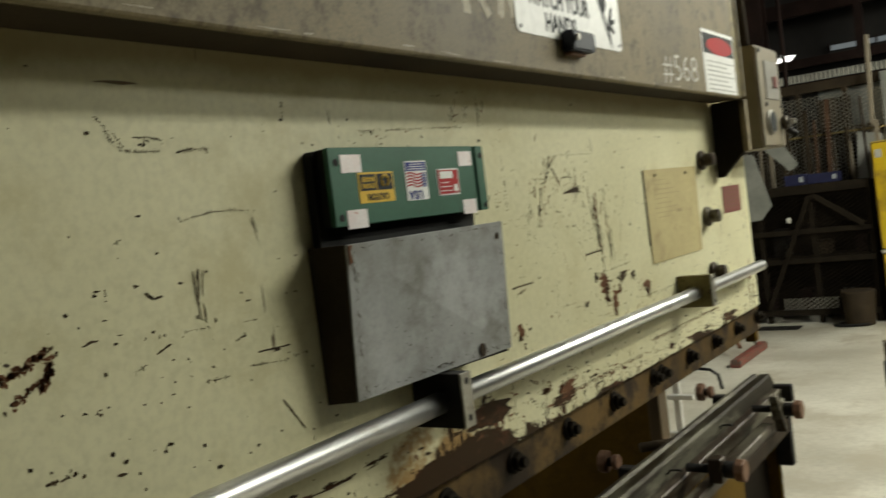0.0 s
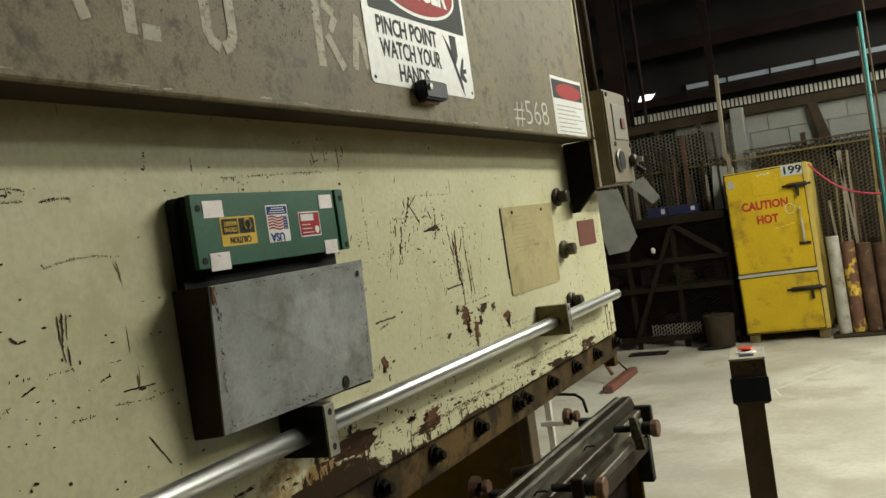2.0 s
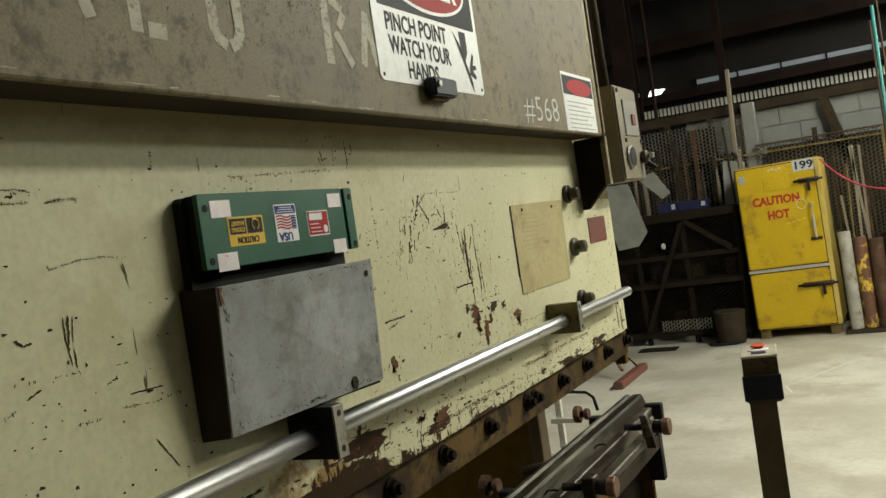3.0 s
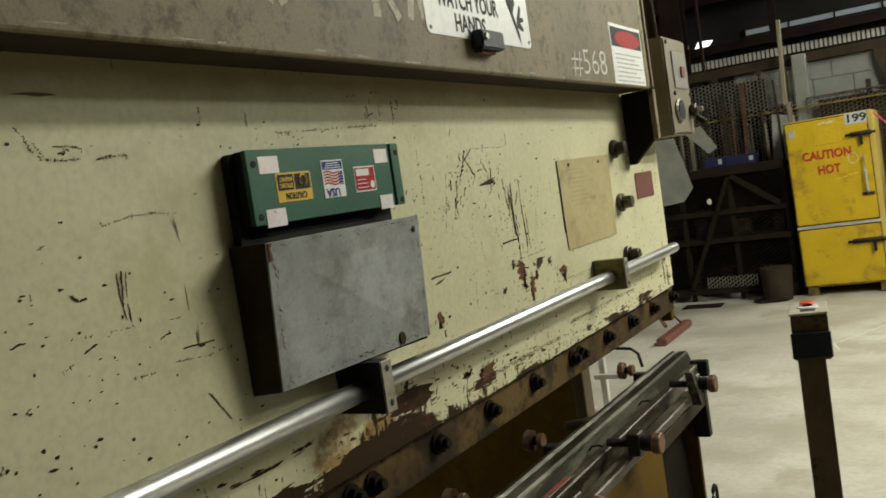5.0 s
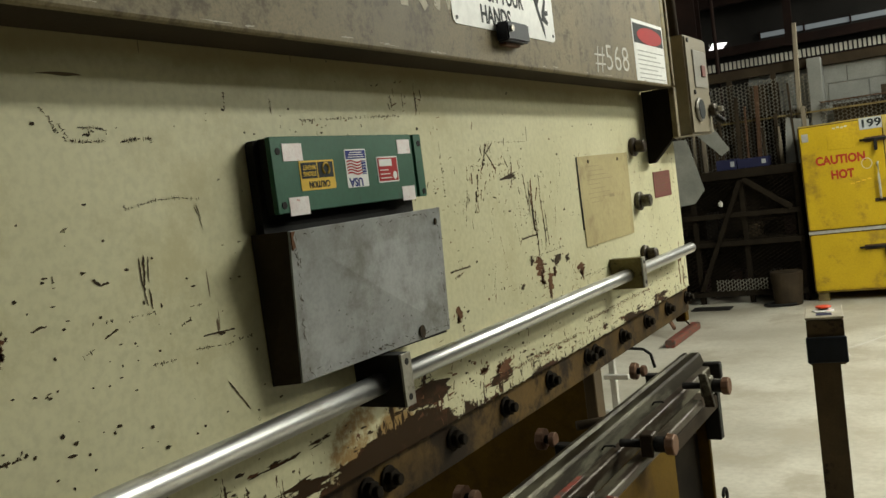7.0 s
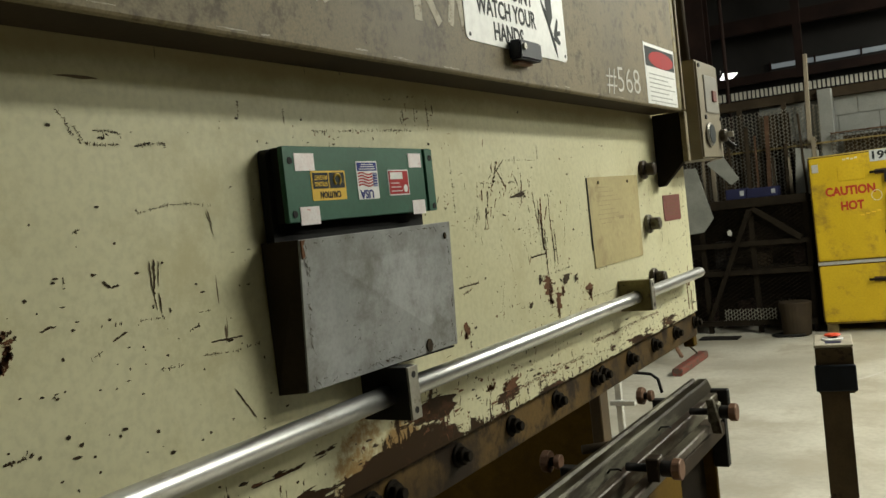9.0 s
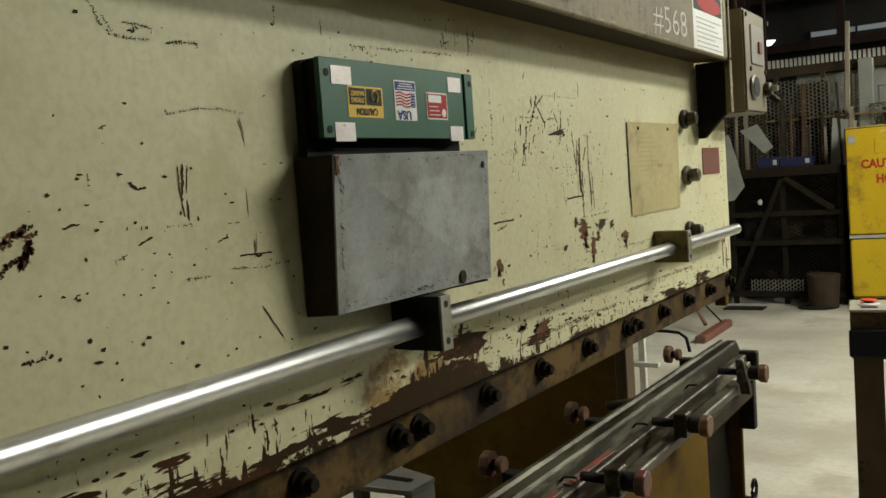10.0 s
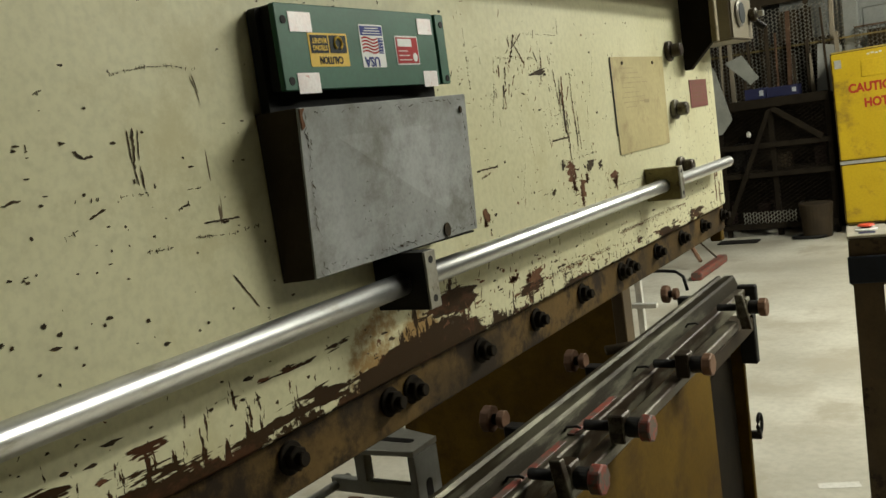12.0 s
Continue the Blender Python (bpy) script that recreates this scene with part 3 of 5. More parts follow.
solid("sheet_offcut", prism([(-2.507, 1.832), (-2.321, 1.890), (-2.171, 1.636), (-2.261, 1.575)], "y", 9.800, 9.806), GUARD, "dull grey steel sheet offcut propped on the boxes", "steel sheet", 0.001, "grey sheet offcuts")
bucket = bmesh.new()
rod((-1.68, 9.50, 0), (-1.68, 9.50, 0.34), 0.135, bucket, 28, 0.16)
solid("steel_bucket", bucket, DARKPAINT, "dark grey steel bucket on the floor", "bucket", 0.008, smooth=False)
solid("floor_grate", box(-2.62, -2.22, 9.26, 9.44, 0.001, 0.016), BLACKSTEEL, "flat black steel bar lying on the floor", "steel bar", 0.004)
loops = [(-1.78 + 0.14 * math.cos(a) + 0.03 * a / 6, 9.42 + 0.10 * math.sin(a), 0.012 + 0.012 * (a / 12)) for a in [i * 0.35 for i in range(36)]]
solid("cable_coil", tube(loops, 0.011), RUBBER, "loose coil of black cable on the floor", "cable", smooth=True)

def floor_line(points, w):
    bm = bmesh.new()
    for (xa, ya), (xb, yb) in zip(points, points[1:]):
        d = Vector((xb - xa, yb - ya)).normalized() * w / 2
        prism([(xa - d.y, ya + d.x), (xb - d.y, yb + d.x), (xb + d.y, yb - d.x), (xa + d.y, ya - d.x)], "z", 0.0004, 0.0012, bm)
    return bm


solid("chalk_line", floor_line([(-0.86, 7.05), (-0.93, 7.30), (-0.84, 7.42), (-0.66, 7.80), (-0.47, 8.15)], 0.018), CHALK, "pale scraped chalk line on the floor", "chalk line")
solid("chalk_line", floor_line([(-0.72, 3.47), (-0.58, 3.52)], 0.05), CHALK, "pale scraped patch on the floor", "chalk line")

# ---- yellow cabinet ----
CX0, CX1, CY = -1.43, -0.62, 9.58
cab = thing("rod_oven_cabinet", ((CX0 + CX1) / 2, CY + 0.4, 0), "tall yellow two-door steel cabinet with red stencilled warning", "cabinet")
part("body", box(CX0, CX1, CY, CY + 0.80, 0.09, 1.77), CABEDGE, cab, "yellow steel body", 0.012, 2)
part("door_gap", box(CX0 + 0.007, CX1 - 0.042, CY - 0.014, CY - 0.0005, 0.717, 1.758), DARKPAINT, cab)
part("door_gap", box(CX0 + 0.007, CX1 - 0.042, CY - 0.014, CY - 0.0005, 0.102, 0.683), DARKPAINT, cab)
part("upper_door", box(CX0 + 0.015, CX1 - 0.05, CY - 0.03, CY - 0.002, 0.725, 1.75), CABYELLOW, cab, "yellow upper door with stencilled warning", 0.008, 2)
part("lower_door", box(CX0 + 0.015, CX1 - 0.05, CY - 0.03, CY - 0.002, 0.11, 0.675), CABYELLOW, cab, "scuffed yellow lower door", 0.008, 2)
part("trim_strip", box(CX0 + 0.005, CX1 - 0.04, CY - 0.036, CY - 0.002, 0.685, 0.715), ALU, cab, "bright metal strip between the doors", 0.003)
for x in (CX0 + 0.02, CX1 - 0.12):
    part("foot", box(x, x + 0.10, CY + 0.02, CY + 0.12, 0, 0.09), YELLOWBAR, cab, "", 0.004)
    part("foot", box(x, x + 0.10, CY + 0.66, CY + 0.76, 0, 0.09), YELLOWBAR, cab, "", 0.004)
for zc, x0 in ((1.555, -0.83), (0.52, -0.93)):
    latch = part("latch", box(x0, CX1 - 0.02, CY - 0.05, CY - 0.03, zc - 0.024, zc + 0.024), PIPERUST, cab, "black steel door latch", 0.006)
    part("latch_bolt", rod((x0 - 0.04, CY - 0.065, zc), (CX1 + 0.02, CY - 0.065, zc), 0.012), BLACKSTEEL, latch, smooth=True)
    part("latch_lever", box(CX1 - 0.13, CX1 - 0.10, CY - 0.075, CY - 0.05, zc - 0.11, zc), BLACKSTEEL, latch, "", 0.005)
part("door_handle", tube([(-0.735, CY - 0.03, 1.33), (-0.735, CY - 0.07, 1.32), (-0.735, CY - 0.075, 1.2), (-0.735, CY - 0.07, 1.0), (-0.735, CY - 0.03, 0.98)], 0.011), ALU, cab, "grey bar handle", smooth=True)
part("handle_plate", box(-0.79, -0.68, CY - 0.045, CY - 0.03, 0.955, 0.985), DARKPAINT, cab, "", 0.003)
part("raised_panel", box(-1.16, -0.92, CY - 0.036, CY - 0.03, 1.50, 1.66), CABYELLOW, cab, "", 0.003)
part("name_tag", box(-1.39, -1.33, CY - 0.034, CY - 0.03, 1.61, 1.69), ALU, cab, "small grey metal tag")
tag = part("number_plate", box(-0.86, -0.665, CY - 0.035, CY - 0.03, 1.655, 1.765), TAGPLATE, cab, "pale plate with black numerals")
part("numerals", writing("199", 0.105, (-0.762, CY - 0.0362, 1.708), FACE_Y, 0.17, 0, 0.003), INK, tag)
part("stencil_writing", writing("CAUTION", 0.115, (-1.06, CY - 0.0312, 1.40), FACE_Y, 0.45, 0, 0.005), STENCILRED, cab, "red stencilled writing")
part("stencil_writing", writing("HOT", 0.115, (-1.055, CY - 0.0312, 1.252), FACE_Y, 0.21, 0, 0.005), STENCILRED, cab, "red stencilled writing")
for k in range(4):
    part("chalk_mark", box(-1.10 + k * 0.035, -1.075 + k * 0.035, CY - 0.0312, CY - 0.0302, 1.70 + 0.006 * (k % 2), 1.715 + 0.006 * (k % 2)), CHALK, cab, "pale illegible chalk mark")
    part("chalk_mark", box(-0.99 + k * 0.05, -0.955 + k * 0.05, CY - 0.0312, CY - 0.0302, 1.145 + 0.01 * k, 1.16 + 0.01 * k), STICKYELLOW, cab, "pale illegible chalk mark")
ring = [(-0.83 + 0.045 * math.cos(a), CY - 0.0305, 1.33 + 0.05 * math.sin(a)) for a in [i * math.tau / 18 for i in range(19)]]
part("chalk_ring", tube(ring, 0.0035, None, 5), CHALK, cab, "pale chalk ring")

cab.rotation_euler.y = radians(-0.8)

# pipes, tubes and long stock beside the cabinet
stock = ((-0.495, 9.62, 0.060, 1.00, PIPEWHITE, "dull white steel pipe standing by the cabinet"),
         (-0.365, 9.66, 0.064, 0.93, PIPEYELLOW, "yellow painted steel pipe with heavy rust"),
         (-0.225, 9.64, 0.068, 0.90, PIPERUST, "rust-brown steel pipe with chalk marks"),
         (-0.070, 9.68, 0.075, 0.88, PIPERUST, "rust-brown steel pipe standing upright"),
         (0.100, 9.66, 0.075, 0.86, PIPERUST, "rust-brown steel pipe standing upright"))
for x, y, r, hgt, mat_, lab in stock:
    bm = rod((x, y, 0.03), (x - 0.015, y + 0.05, hgt), r, None, 28)
    solid("steel_pipe", bm, mat_, lab, "pipe", 0.006, "upright pipes", smooth=False)
solid("pipe_base_plate", box(-0.60, 0.3, 9.50, 9.80, 0.0, 0.03), DARKPAINT, "flat dark steel plate under the pipes", "steel plate", 0.004)
rng = random.Random(21)
for i in range(15):
    x = -0.52 + i * 0.05 + rng.uniform(-0.015, 0.015)
    top = rng.uniform(1.35, 2.0)
    lean = rng.uniform(-0.16, 0.04)
    w = rng.uniform(0.012, 0.03)
    bm = prism([(x, 0), (x + w, 0), (x + w + lean, top), (x + lean, top)], "y", 9.86 + 0.02 * (i % 3), 9.885 + 0.02 * (i % 3))
    solid("bar_stock", bm, rng.choice((WOOD, DARKPAINT, PIPERUST, WOOD, YELLOWBAR)), "long narrow bar leaning against the fence", "bar", 0.002, "leaning bar stock")
solid("teal_pole", rod((0.02, 7.0, 0), (0.02, 7.0, 2.70), 0.0125), TEAL, "tall thin teal-green upright pole", "pole", smooth=True)
solid("thin_rod", rod((0.01, 7.15, 0), (-0.005, 7.15, 2.62), 0.008), DARKPAINT, "thin dark upright rod beside the pole", "rod", smooth=True)
solid("thin_rod", rod((0.075, 7.1, 0), (0.05, 7.1, 3.1), 0.008), DARKPAINT, "thin dark upright rod beside the pole", "rod", smooth=True)
cord = [(-0.63 + 0.65 * s, 9.60 - 2.6 * s, 1.74 - 0.33 * s - 0.09 * math.sin(math.pi * s)) for s in [i / 14 for i in range(15)]]
solid("pink_cord", tube(cord, 0.007), PINK, "bright pink cord strung from cabinet to pole", "cord", smooth=True)

# red magnetic sweeper lying on the floor beyond the machine
sw = thing("floor_sweeper", (-2.30, 7.9, 0), "worn red floor sweeper head with thin handle", "sweeper")
part("head", prism(rounded(-2.36, -2.27, 0.0, 0.07, 0.02), "y", 7.45, 8.30), REDPAINT, sw, "worn red head", 0.006)
part("handle", rod((-2.40, 7.9, 0.09), (-3.05, 8.9, 0.62), 0.018), RUSTCAP, sw, "orange-brown handle rod", smooth=True)
part("stay", rod((-2.30, 8.05, 0.09), (-2.78, 8.48, 0.40), 0.008), DARKPAINT, sw, smooth=True)

# light bare-metal stand behind the machine
tr = thing("metal_stand", (-1.648, 4.3, 0), "light bare-metal stand with cross arms behind the machine", "stand")
part("upright", box(-1.664, -1.632, 4.284, 4.316, 0.02, 0.762), ALU, tr, "", 0.002)
part("cross_arm", box(-1.683, -1.551, 4.25, 4.282, 0.515, 0.539), ALU, tr, "", 0.002)
part("cross_arm", box(-1.803, -1.581, 4.25, 4.282, 0.327, 0.351), ALU, tr, "", 0.002)
part("brace", prism([(-1.748, 0.357), (-1.718, 0.357), (-1.668, 0.03), (-1.698, 0.03)], "y", 4.288, 4.311999999999999), ALU, tr, "", 0.002)
part("foot", box(-1.868, -1.428, 4.1499999999999995, 4.45, 0.0, 0.02), ALU, tr, "", 0.003)

# bodies for the added lights: unseen twin-tube lamps hung from the roof
for lx, ly, lz, wd, ln, tilt, _ in LAMP_AT:
    tl = thing("tube_lamp", (lx, ly, lz), "unseen twin-tube workshop lamp hung from the roof, added for its light", "lamp", "tube lamps")
    m = pose(0, 0, 0, 0, tilt, 0)
    for nm, bm, mt in (("housing", box(-wd / 2 - 0.04, wd / 2 + 0.04, -ln / 2, ln / 2, 0.0, 0.07), WHITE), ("tube", rod((-0.1, -ln / 2 + 0.05, -0.03), (-0.1, ln / 2 - 0.05, -0.03), 0.02), LAMPGLOW),
                       ("tube", rod((0.1, -ln / 2 + 0.05, -0.03), (0.1, ln / 2 - 0.05, -0.03), 0.02), LAMPGLOW)):
        bm.transform(Matrix.Translation((lx, ly, lz)) @ m)
        part(nm, bm, mt, tl)
    for yy in (ly - ln / 2 + 0.2, ly + ln / 2 - 0.2):
        part("hanger", rod((lx, yy, lz + 0.05), (lx, yy, ROOFZ), 0.006, None, 8), DARKPAINT, tl)

# ---- the press brake ----
RX, CVX = -0.779, -0.684          # faces of the ram and of the upper cover
Y0, YR, YC = -1.25, 2.790, 2.506   # left end, right end of the ram, right end of the cover
brake = thing("press_brake", (-1.2, 1.0, 0), "large worn press brake with cream ram and brown housing", "press brake")

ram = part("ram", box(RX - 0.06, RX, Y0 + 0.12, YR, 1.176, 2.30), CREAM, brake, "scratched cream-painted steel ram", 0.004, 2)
bar = part("clamp_bar", box(RX - 0.075, RX - 0.016, Y0 + 0.12, 2.82, 1.096, 1.174), OILYBAR, brake, "oily brown clamp bar under the ram", 0.004, 2)
part("punch_holder", box(-0.905, RX - 0.077, Y0 + 0.12, 2.86, 1.10, 1.30), DARKPAINT, brake, "", 0.004)


def hex_bolt():
    bm = rod((0, 0, 0), (0.005, 0, 0), 0.021, None, 20)
    rod((0.005, 0, 0), (0.016, 0, 0), 0.0165, bm, 6)
    rod((0.016, 0, 0), (0.026, 0, 0), 0.0095, bm, 14)
    return finish(bm, "bolt", BLACKSTEEL, 0.0015)


bolt_me = hex_bolt()
bolt_me.materials[0] = BLACKANDSHADE
for y in (-0.93, -0.72, -0.51, -0.23, -0.02, 0.19, 0.40, 0.60, 0.814, 1.022, 1.079, 1.284, 1.490, 1.704, 1.928, 1.979, 2.173, 2.377, 2.580, 2.790):
    piece("bolt", bolt_me, (RX - 0.016, y, 1.143), bar, pose(0, 0, 0, (y * 371) % 60, 0, 0))

# chips and scratches in the ram's paint, each a thin ragged flake
rng = random.Random(5)


def flake(bm, y, z, length, width, angle, x=RX + 0.0004):
    """A ragged sliver of bare steel, its long side at an angle from upright."""
    k = max(4, int(length / 0.004))
    a, side = radians(angle), [[], []]
    for i in range(k + 1):
        s = i / k
        w = width * (0.6 + 0.4 * math.sin(math.pi * min(max(s, 0.08), 0.92)))
        c = (s - 0.5) * length
        wob = rng.uniform(-0.15, 0.15) * width
        for j, sg in ((0, -1), (1, 1)):
            u = sg * w / 2 * rng.uniform(0.15, 1.25) + wob
            side[j].append(bm.verts.new((x, y + c * math.sin(a) + u * math.cos(a), z + c * math.cos(a) - u * math.sin(a))))
    for i in range(k):
        bm.faces.new((side[0][i], side[1][i], side[1][i + 1], side[0][i + 1]))


def scratch(bm, y, z, length, width, angle, gaps=0.25, x=RX + 0.0004):
    """A broken row of small ragged flakes."""
    a, s = radians(angle), -length / 2
    while s < length / 2:
        bit = rng.uniform(0.0018, 0.0045)
        if rng.random() > gaps:
            j = rng.gauss(0, width * 0.22)
            flake(bm, y + s * math.sin(a) + j * math.cos(a), z + s * math.cos(a) - j * math.sin(a), bit * 1.2, max(0.0012, width * rng.uniform(0.35, 1.0)), angle + rng.choice((0, 90)) + rng.gauss(0, 12), x)
        s += bit * 0.75


dark, rust = bmesh.new(), bmesh.new()
for y, z, ln, w, an in ((0.905, 1.715, 0.02, 0.002, 0), (1.20, 1.728, 0.018, 0.003, 0), (1.235, 1.730, 0.020, 0.002, 0), (1.275, 1.728, 0.028, 0.005, 0), (1.690, 1.50, 0.10, 0.007, -8),
                        (1.752, 1.468, 0.075, 0.004, -3), (1.665, 1.56, 0.06, 0.006, -10), (1.35, 1.42, 0.028, 0.004, 80), (1.700, 1.46, 0.09, 0.006, 2), (1.735, 1.55, 0.07, 0.004, 4), (1.61, 1.60, 0.06, 0.005, 12), (1.50, 1.63, 0.05, 0.006, 30), (1.46, 1.575, 0.04, 0.006, 10)):
    scratch(dark, y, z, ln, w, an, 0.12)
    scratch(rust if y > 1.2 else dark, y, z, ln * 1.2, w * 1.1, an, 0.7)
for y, z, ln, w, an in ((1.70, 1.373, 0.045, 0.022, 0), (1.735, 1.345, 0.05, 0.016, 5), (1.765, 1.37, 0.018, 0.014, 0), (1.923, 1.348, 0.02, 0.03, 50),
                        (1.331, 1.353, 0.026, 0.012, 5), (1.472, 1.227, 0.050, 0.020, 85), (1.40, 1.238, 0.03, 0.014, 80), (2.70, 1.24, 0.08, 0.012, 0), (2.735, 1.22, 0.06, 0.012, 5)):
    for _ in range(3):
        scratch(rust, y, z, ln, w, an, 0.1)
    scratch(dark, y, z, ln * 1.5, w * 0.3, an, 0.75)
# rust-red gouges at the ram's left part
for y, z, ln, w, an in ((0.449, 1.480, 0.050, 0.010, 70), (0.471, 1.470, 0.030, 0.012, 30), (0.454, 1.459, 0.050, 0.008, 60)):
    for _ in range(2):
        scratch(rust, y, z, ln, w, an, 0.2)
    scratch(dark, y, z, ln * 1.3, w * 0.5, an, 0.6)
scratch(dark, 0.471, 1.371, 0.030, 0.006, 85, 0.05)
# strokes on the ram's left part: both ends and the width
STROKES = ((0.651, 1.542, 0.651, 1.510, 0.0030), (0.658, 1.544, 0.653, 1.503, 0.0050), (0.664, 1.542, 0.660, 1.512, 0.0022), (0.653, 1.504, 0.655, 1.487, 0.003), (0.660, 1.506, 0.661, 1.483, 0.003),
           (0.743, 1.593, 0.749, 1.579, 0.0016), (0.747, 1.595, 0.752, 1.575, 0.0018), (0.749, 1.579, 0.753, 1.563, 0.0014), (0.759, 1.376, 0.790, 1.333, 0.0036), (0.587, 1.527, 0.597, 1.519, 0.0048),
           (0.597, 1.519, 0.608, 1.521, 0.004), (0.508, 1.487, 0.527, 1.489, 0.0045), (0.591, 1.463, 0.611, 1.470, 0.0035), (0.729, 1.438, 0.783, 1.437, 0.003))
FAINT = ((0.651, 1.421, 0.686, 1.420, 0.0022), (0.541, 1.536, 0.541, 1.522, 0.0012), (0.563, 1.449, 0.576, 1.454, 0.002), (0.801, 1.321, 0.807, 1.306, 0.0014), (0.514, 1.420, 0.522, 1.424, 0.0025),
         (0.559, 1.580, 0.567, 1.584, 0.002), (0.643, 1.596, 0.683, 1.603, 0.0014), (0.683, 1.603, 0.719, 1.604, 0.0014), (0.719, 1.604, 0.754, 1.600, 0.0014), (0.717, 1.425, 0.774, 1.420, 0.0018),
         (0.788, 1.423, 0.813, 1.423, 0.0035), (0.699, 1.457, 0.716, 1.462, 0.0028))
SPOTS = ((0.632, 1.531, 10, 8), (0.578, 1.535, 12, 7), (0.532, 1.536, 13, 4), (0.536, 1.507, 12, 4), (0.546, 1.482, 10, 5), (0.550, 1.490, 9, 3), (0.590, 1.486, 7, 6), (0.611, 1.453, 7, 4),
         (0.673, 1.484, 6, 9), (0.717, 1.509, 7, 5), (0.726, 1.499, 12, 4), (0.781, 1.541, 9, 2), (0.811, 1.542, 10, 3), (0.787, 1.499, 5, 3), (0.802, 1.499, 9, 4), (0.609, 1.430, 5, 6))
SPOTS_LOW = ((0.713, 1.409, 5, 5), (0.759, 1.435, 10, 8), (0.622, 1.400, 8, 5), (0.587, 1.363, 8, 10), (0.540, 1.367, 10, 9), (0.525, 1.378, 8, 9), (0.531, 1.355, 19, 7), (0.512, 1.337, 8, 4),
             (0.558, 1.333, 8, 5), (0.530, 1.323, 4, 8), (0.713, 1.334, 8, 6), (0.669, 1.539, 7, 7), (0.650, 1.492, 6, 7), (0.606, 1.418, 10, 3), (0.589, 1.413, 5, 4), (0.530, 1.455, 7, 7))


def smooth_chip(bm, y, z, wide, tall, x=RX + 0.0005):
    """A solid chip with an uneven round outline."""
    turn, k = rng.uniform(0, 6.28), 9
    bm.faces.new([bm.verts.new((x, y + wide / 2 * math.cos(i * math.tau / k) * (q := rng.uniform(0.55, 1.25)) + 0.15 * wide * math.sin(turn), z + tall / 2 * math.sin(i * math.tau / k) * q)) for i in range(k)])


def stroke(bm, y0, z0, y1, z1, w, x=RX + 0.0005):
    """A solid scratch with wavering sides and thin ends."""
    a, b = Vector((y0, z0)), Vector((y1, z1))
    d, k = (b - a).normalized(), max(5, int((b - a).length / 0.003))
    rows = []
    for i in range(k + 1):
        q = a.lerp(b, i / k) + Vector((-d.y, d.x)) * rng.gauss(0, w * 0.12)
        half = Vector((-d.y, d.x)) * w / 2 * (0.25 if i in (0, k) else rng.uniform(0.55, 1.15))
        rows.append([bm.verts.new((x, *(q - half))), bm.verts.new((x, *(q + half)))])
    for p, q in zip(rows, rows[1:]):
        bm.faces.new((p[0], q[0], q[1], p[1]))


SCRIBBLES = ((0.556, 1.706, 0.564, 1.698, 0.0016), (0.564, 1.698, 0.570, 1.684, 0.0016), (0.570, 1.684, 0.581, 1.673, 0.0016), (0.581, 1.673, 0.600, 1.671, 0.0024), (0.600, 1.671, 0.629, 1.672, 0.0012), (0.599, 1.686, 0.619, 1.686, 0.0016), (0.619, 1.686, 0.632, 1.683, 0.0020), (0.632, 1.683, 0.632, 1.679, 0.0016), (0.603, 1.678, 0.618, 1.683, 0.0032), (0.650, 1.670, 0.670, 1.673, 0.0024), (0.670, 1.673, 0.693, 1.674, 0.0016), (0.693, 1.674, 0.693, 1.669, 0.0016), (0.820, 1.732, 0.819, 1.709, 0.0024), (0.575, 1.690, 0.584, 1.676, 0.0010))
BUNDLE = ((1.695, 1.577, 1.689, 1.514, 0.0066), (1.690, 1.525, 1.688, 1.467, 0.0077), (1.682, 1.569, 1.673, 1.504, 0.0033), (1.735, 1.529, 1.738, 1.483, 0.0033), (1.739, 1.489, 1.740, 1.436, 0.0044), (1.622, 1.456, 1.696, 1.458, 0.0033), (1.441, 1.598, 1.439, 1.578, 0.0055), (1.452, 1.566, 1.448, 1.545, 0.0055), (1.507, 1.637, 1.526, 1.618, 0.0028), (1.526, 1.618, 1.543, 1.600, 0.0033), (1.541, 1.655, 1.498, 1.628, 0.0016), (1.320, 1.430, 1.395, 1.431, 0.0033), (1.724, 1.557, 1.707, 1.529, 0.0033), (1.583, 1.623, 1.596, 1.604, 0.0022))
for y0, z0, y1, z1, w in STROKES:
    stroke(dark, y0, z0, y1, z1, w * 0.72)
for y0, z0, y1, z1, w in SCRIBBLES:
    scratch(dark, (y0 + y1) / 2, (z0 + z1) / 2, math.hypot(y1 - y0, z1 - z0), w * 1.2, math.degrees(math.atan2(y1 - y0, z1 - z0)), 0.15)
for i, m in enumerate(BUNDLE):
    stroke(rust if i % 3 == 0 else dark, *m)
    scratch(dark, (m[0] + m[2]) / 2, (m[1] + m[3]) / 2, math.hypot(m[2] - m[0], m[3] - m[1]), m[4] * 1.6, math.degrees(math.atan2(m[2] - m[0], m[3] - m[1])), 0.6)
for y0, z0, y1, z1, w in FAINT:
    scratch(dark, (y0 + y1) / 2, (z0 + z1) / 2, math.hypot(y1 - y0, z1 - z0), w, math.degrees(math.atan2(y1 - y0, z1 - z0)), 0.35)
for y, z, wide, tall in SPOTS + SPOTS_LOW:
    smooth_chip(dark, y, z, wide * 0.00065, tall * 0.0006)
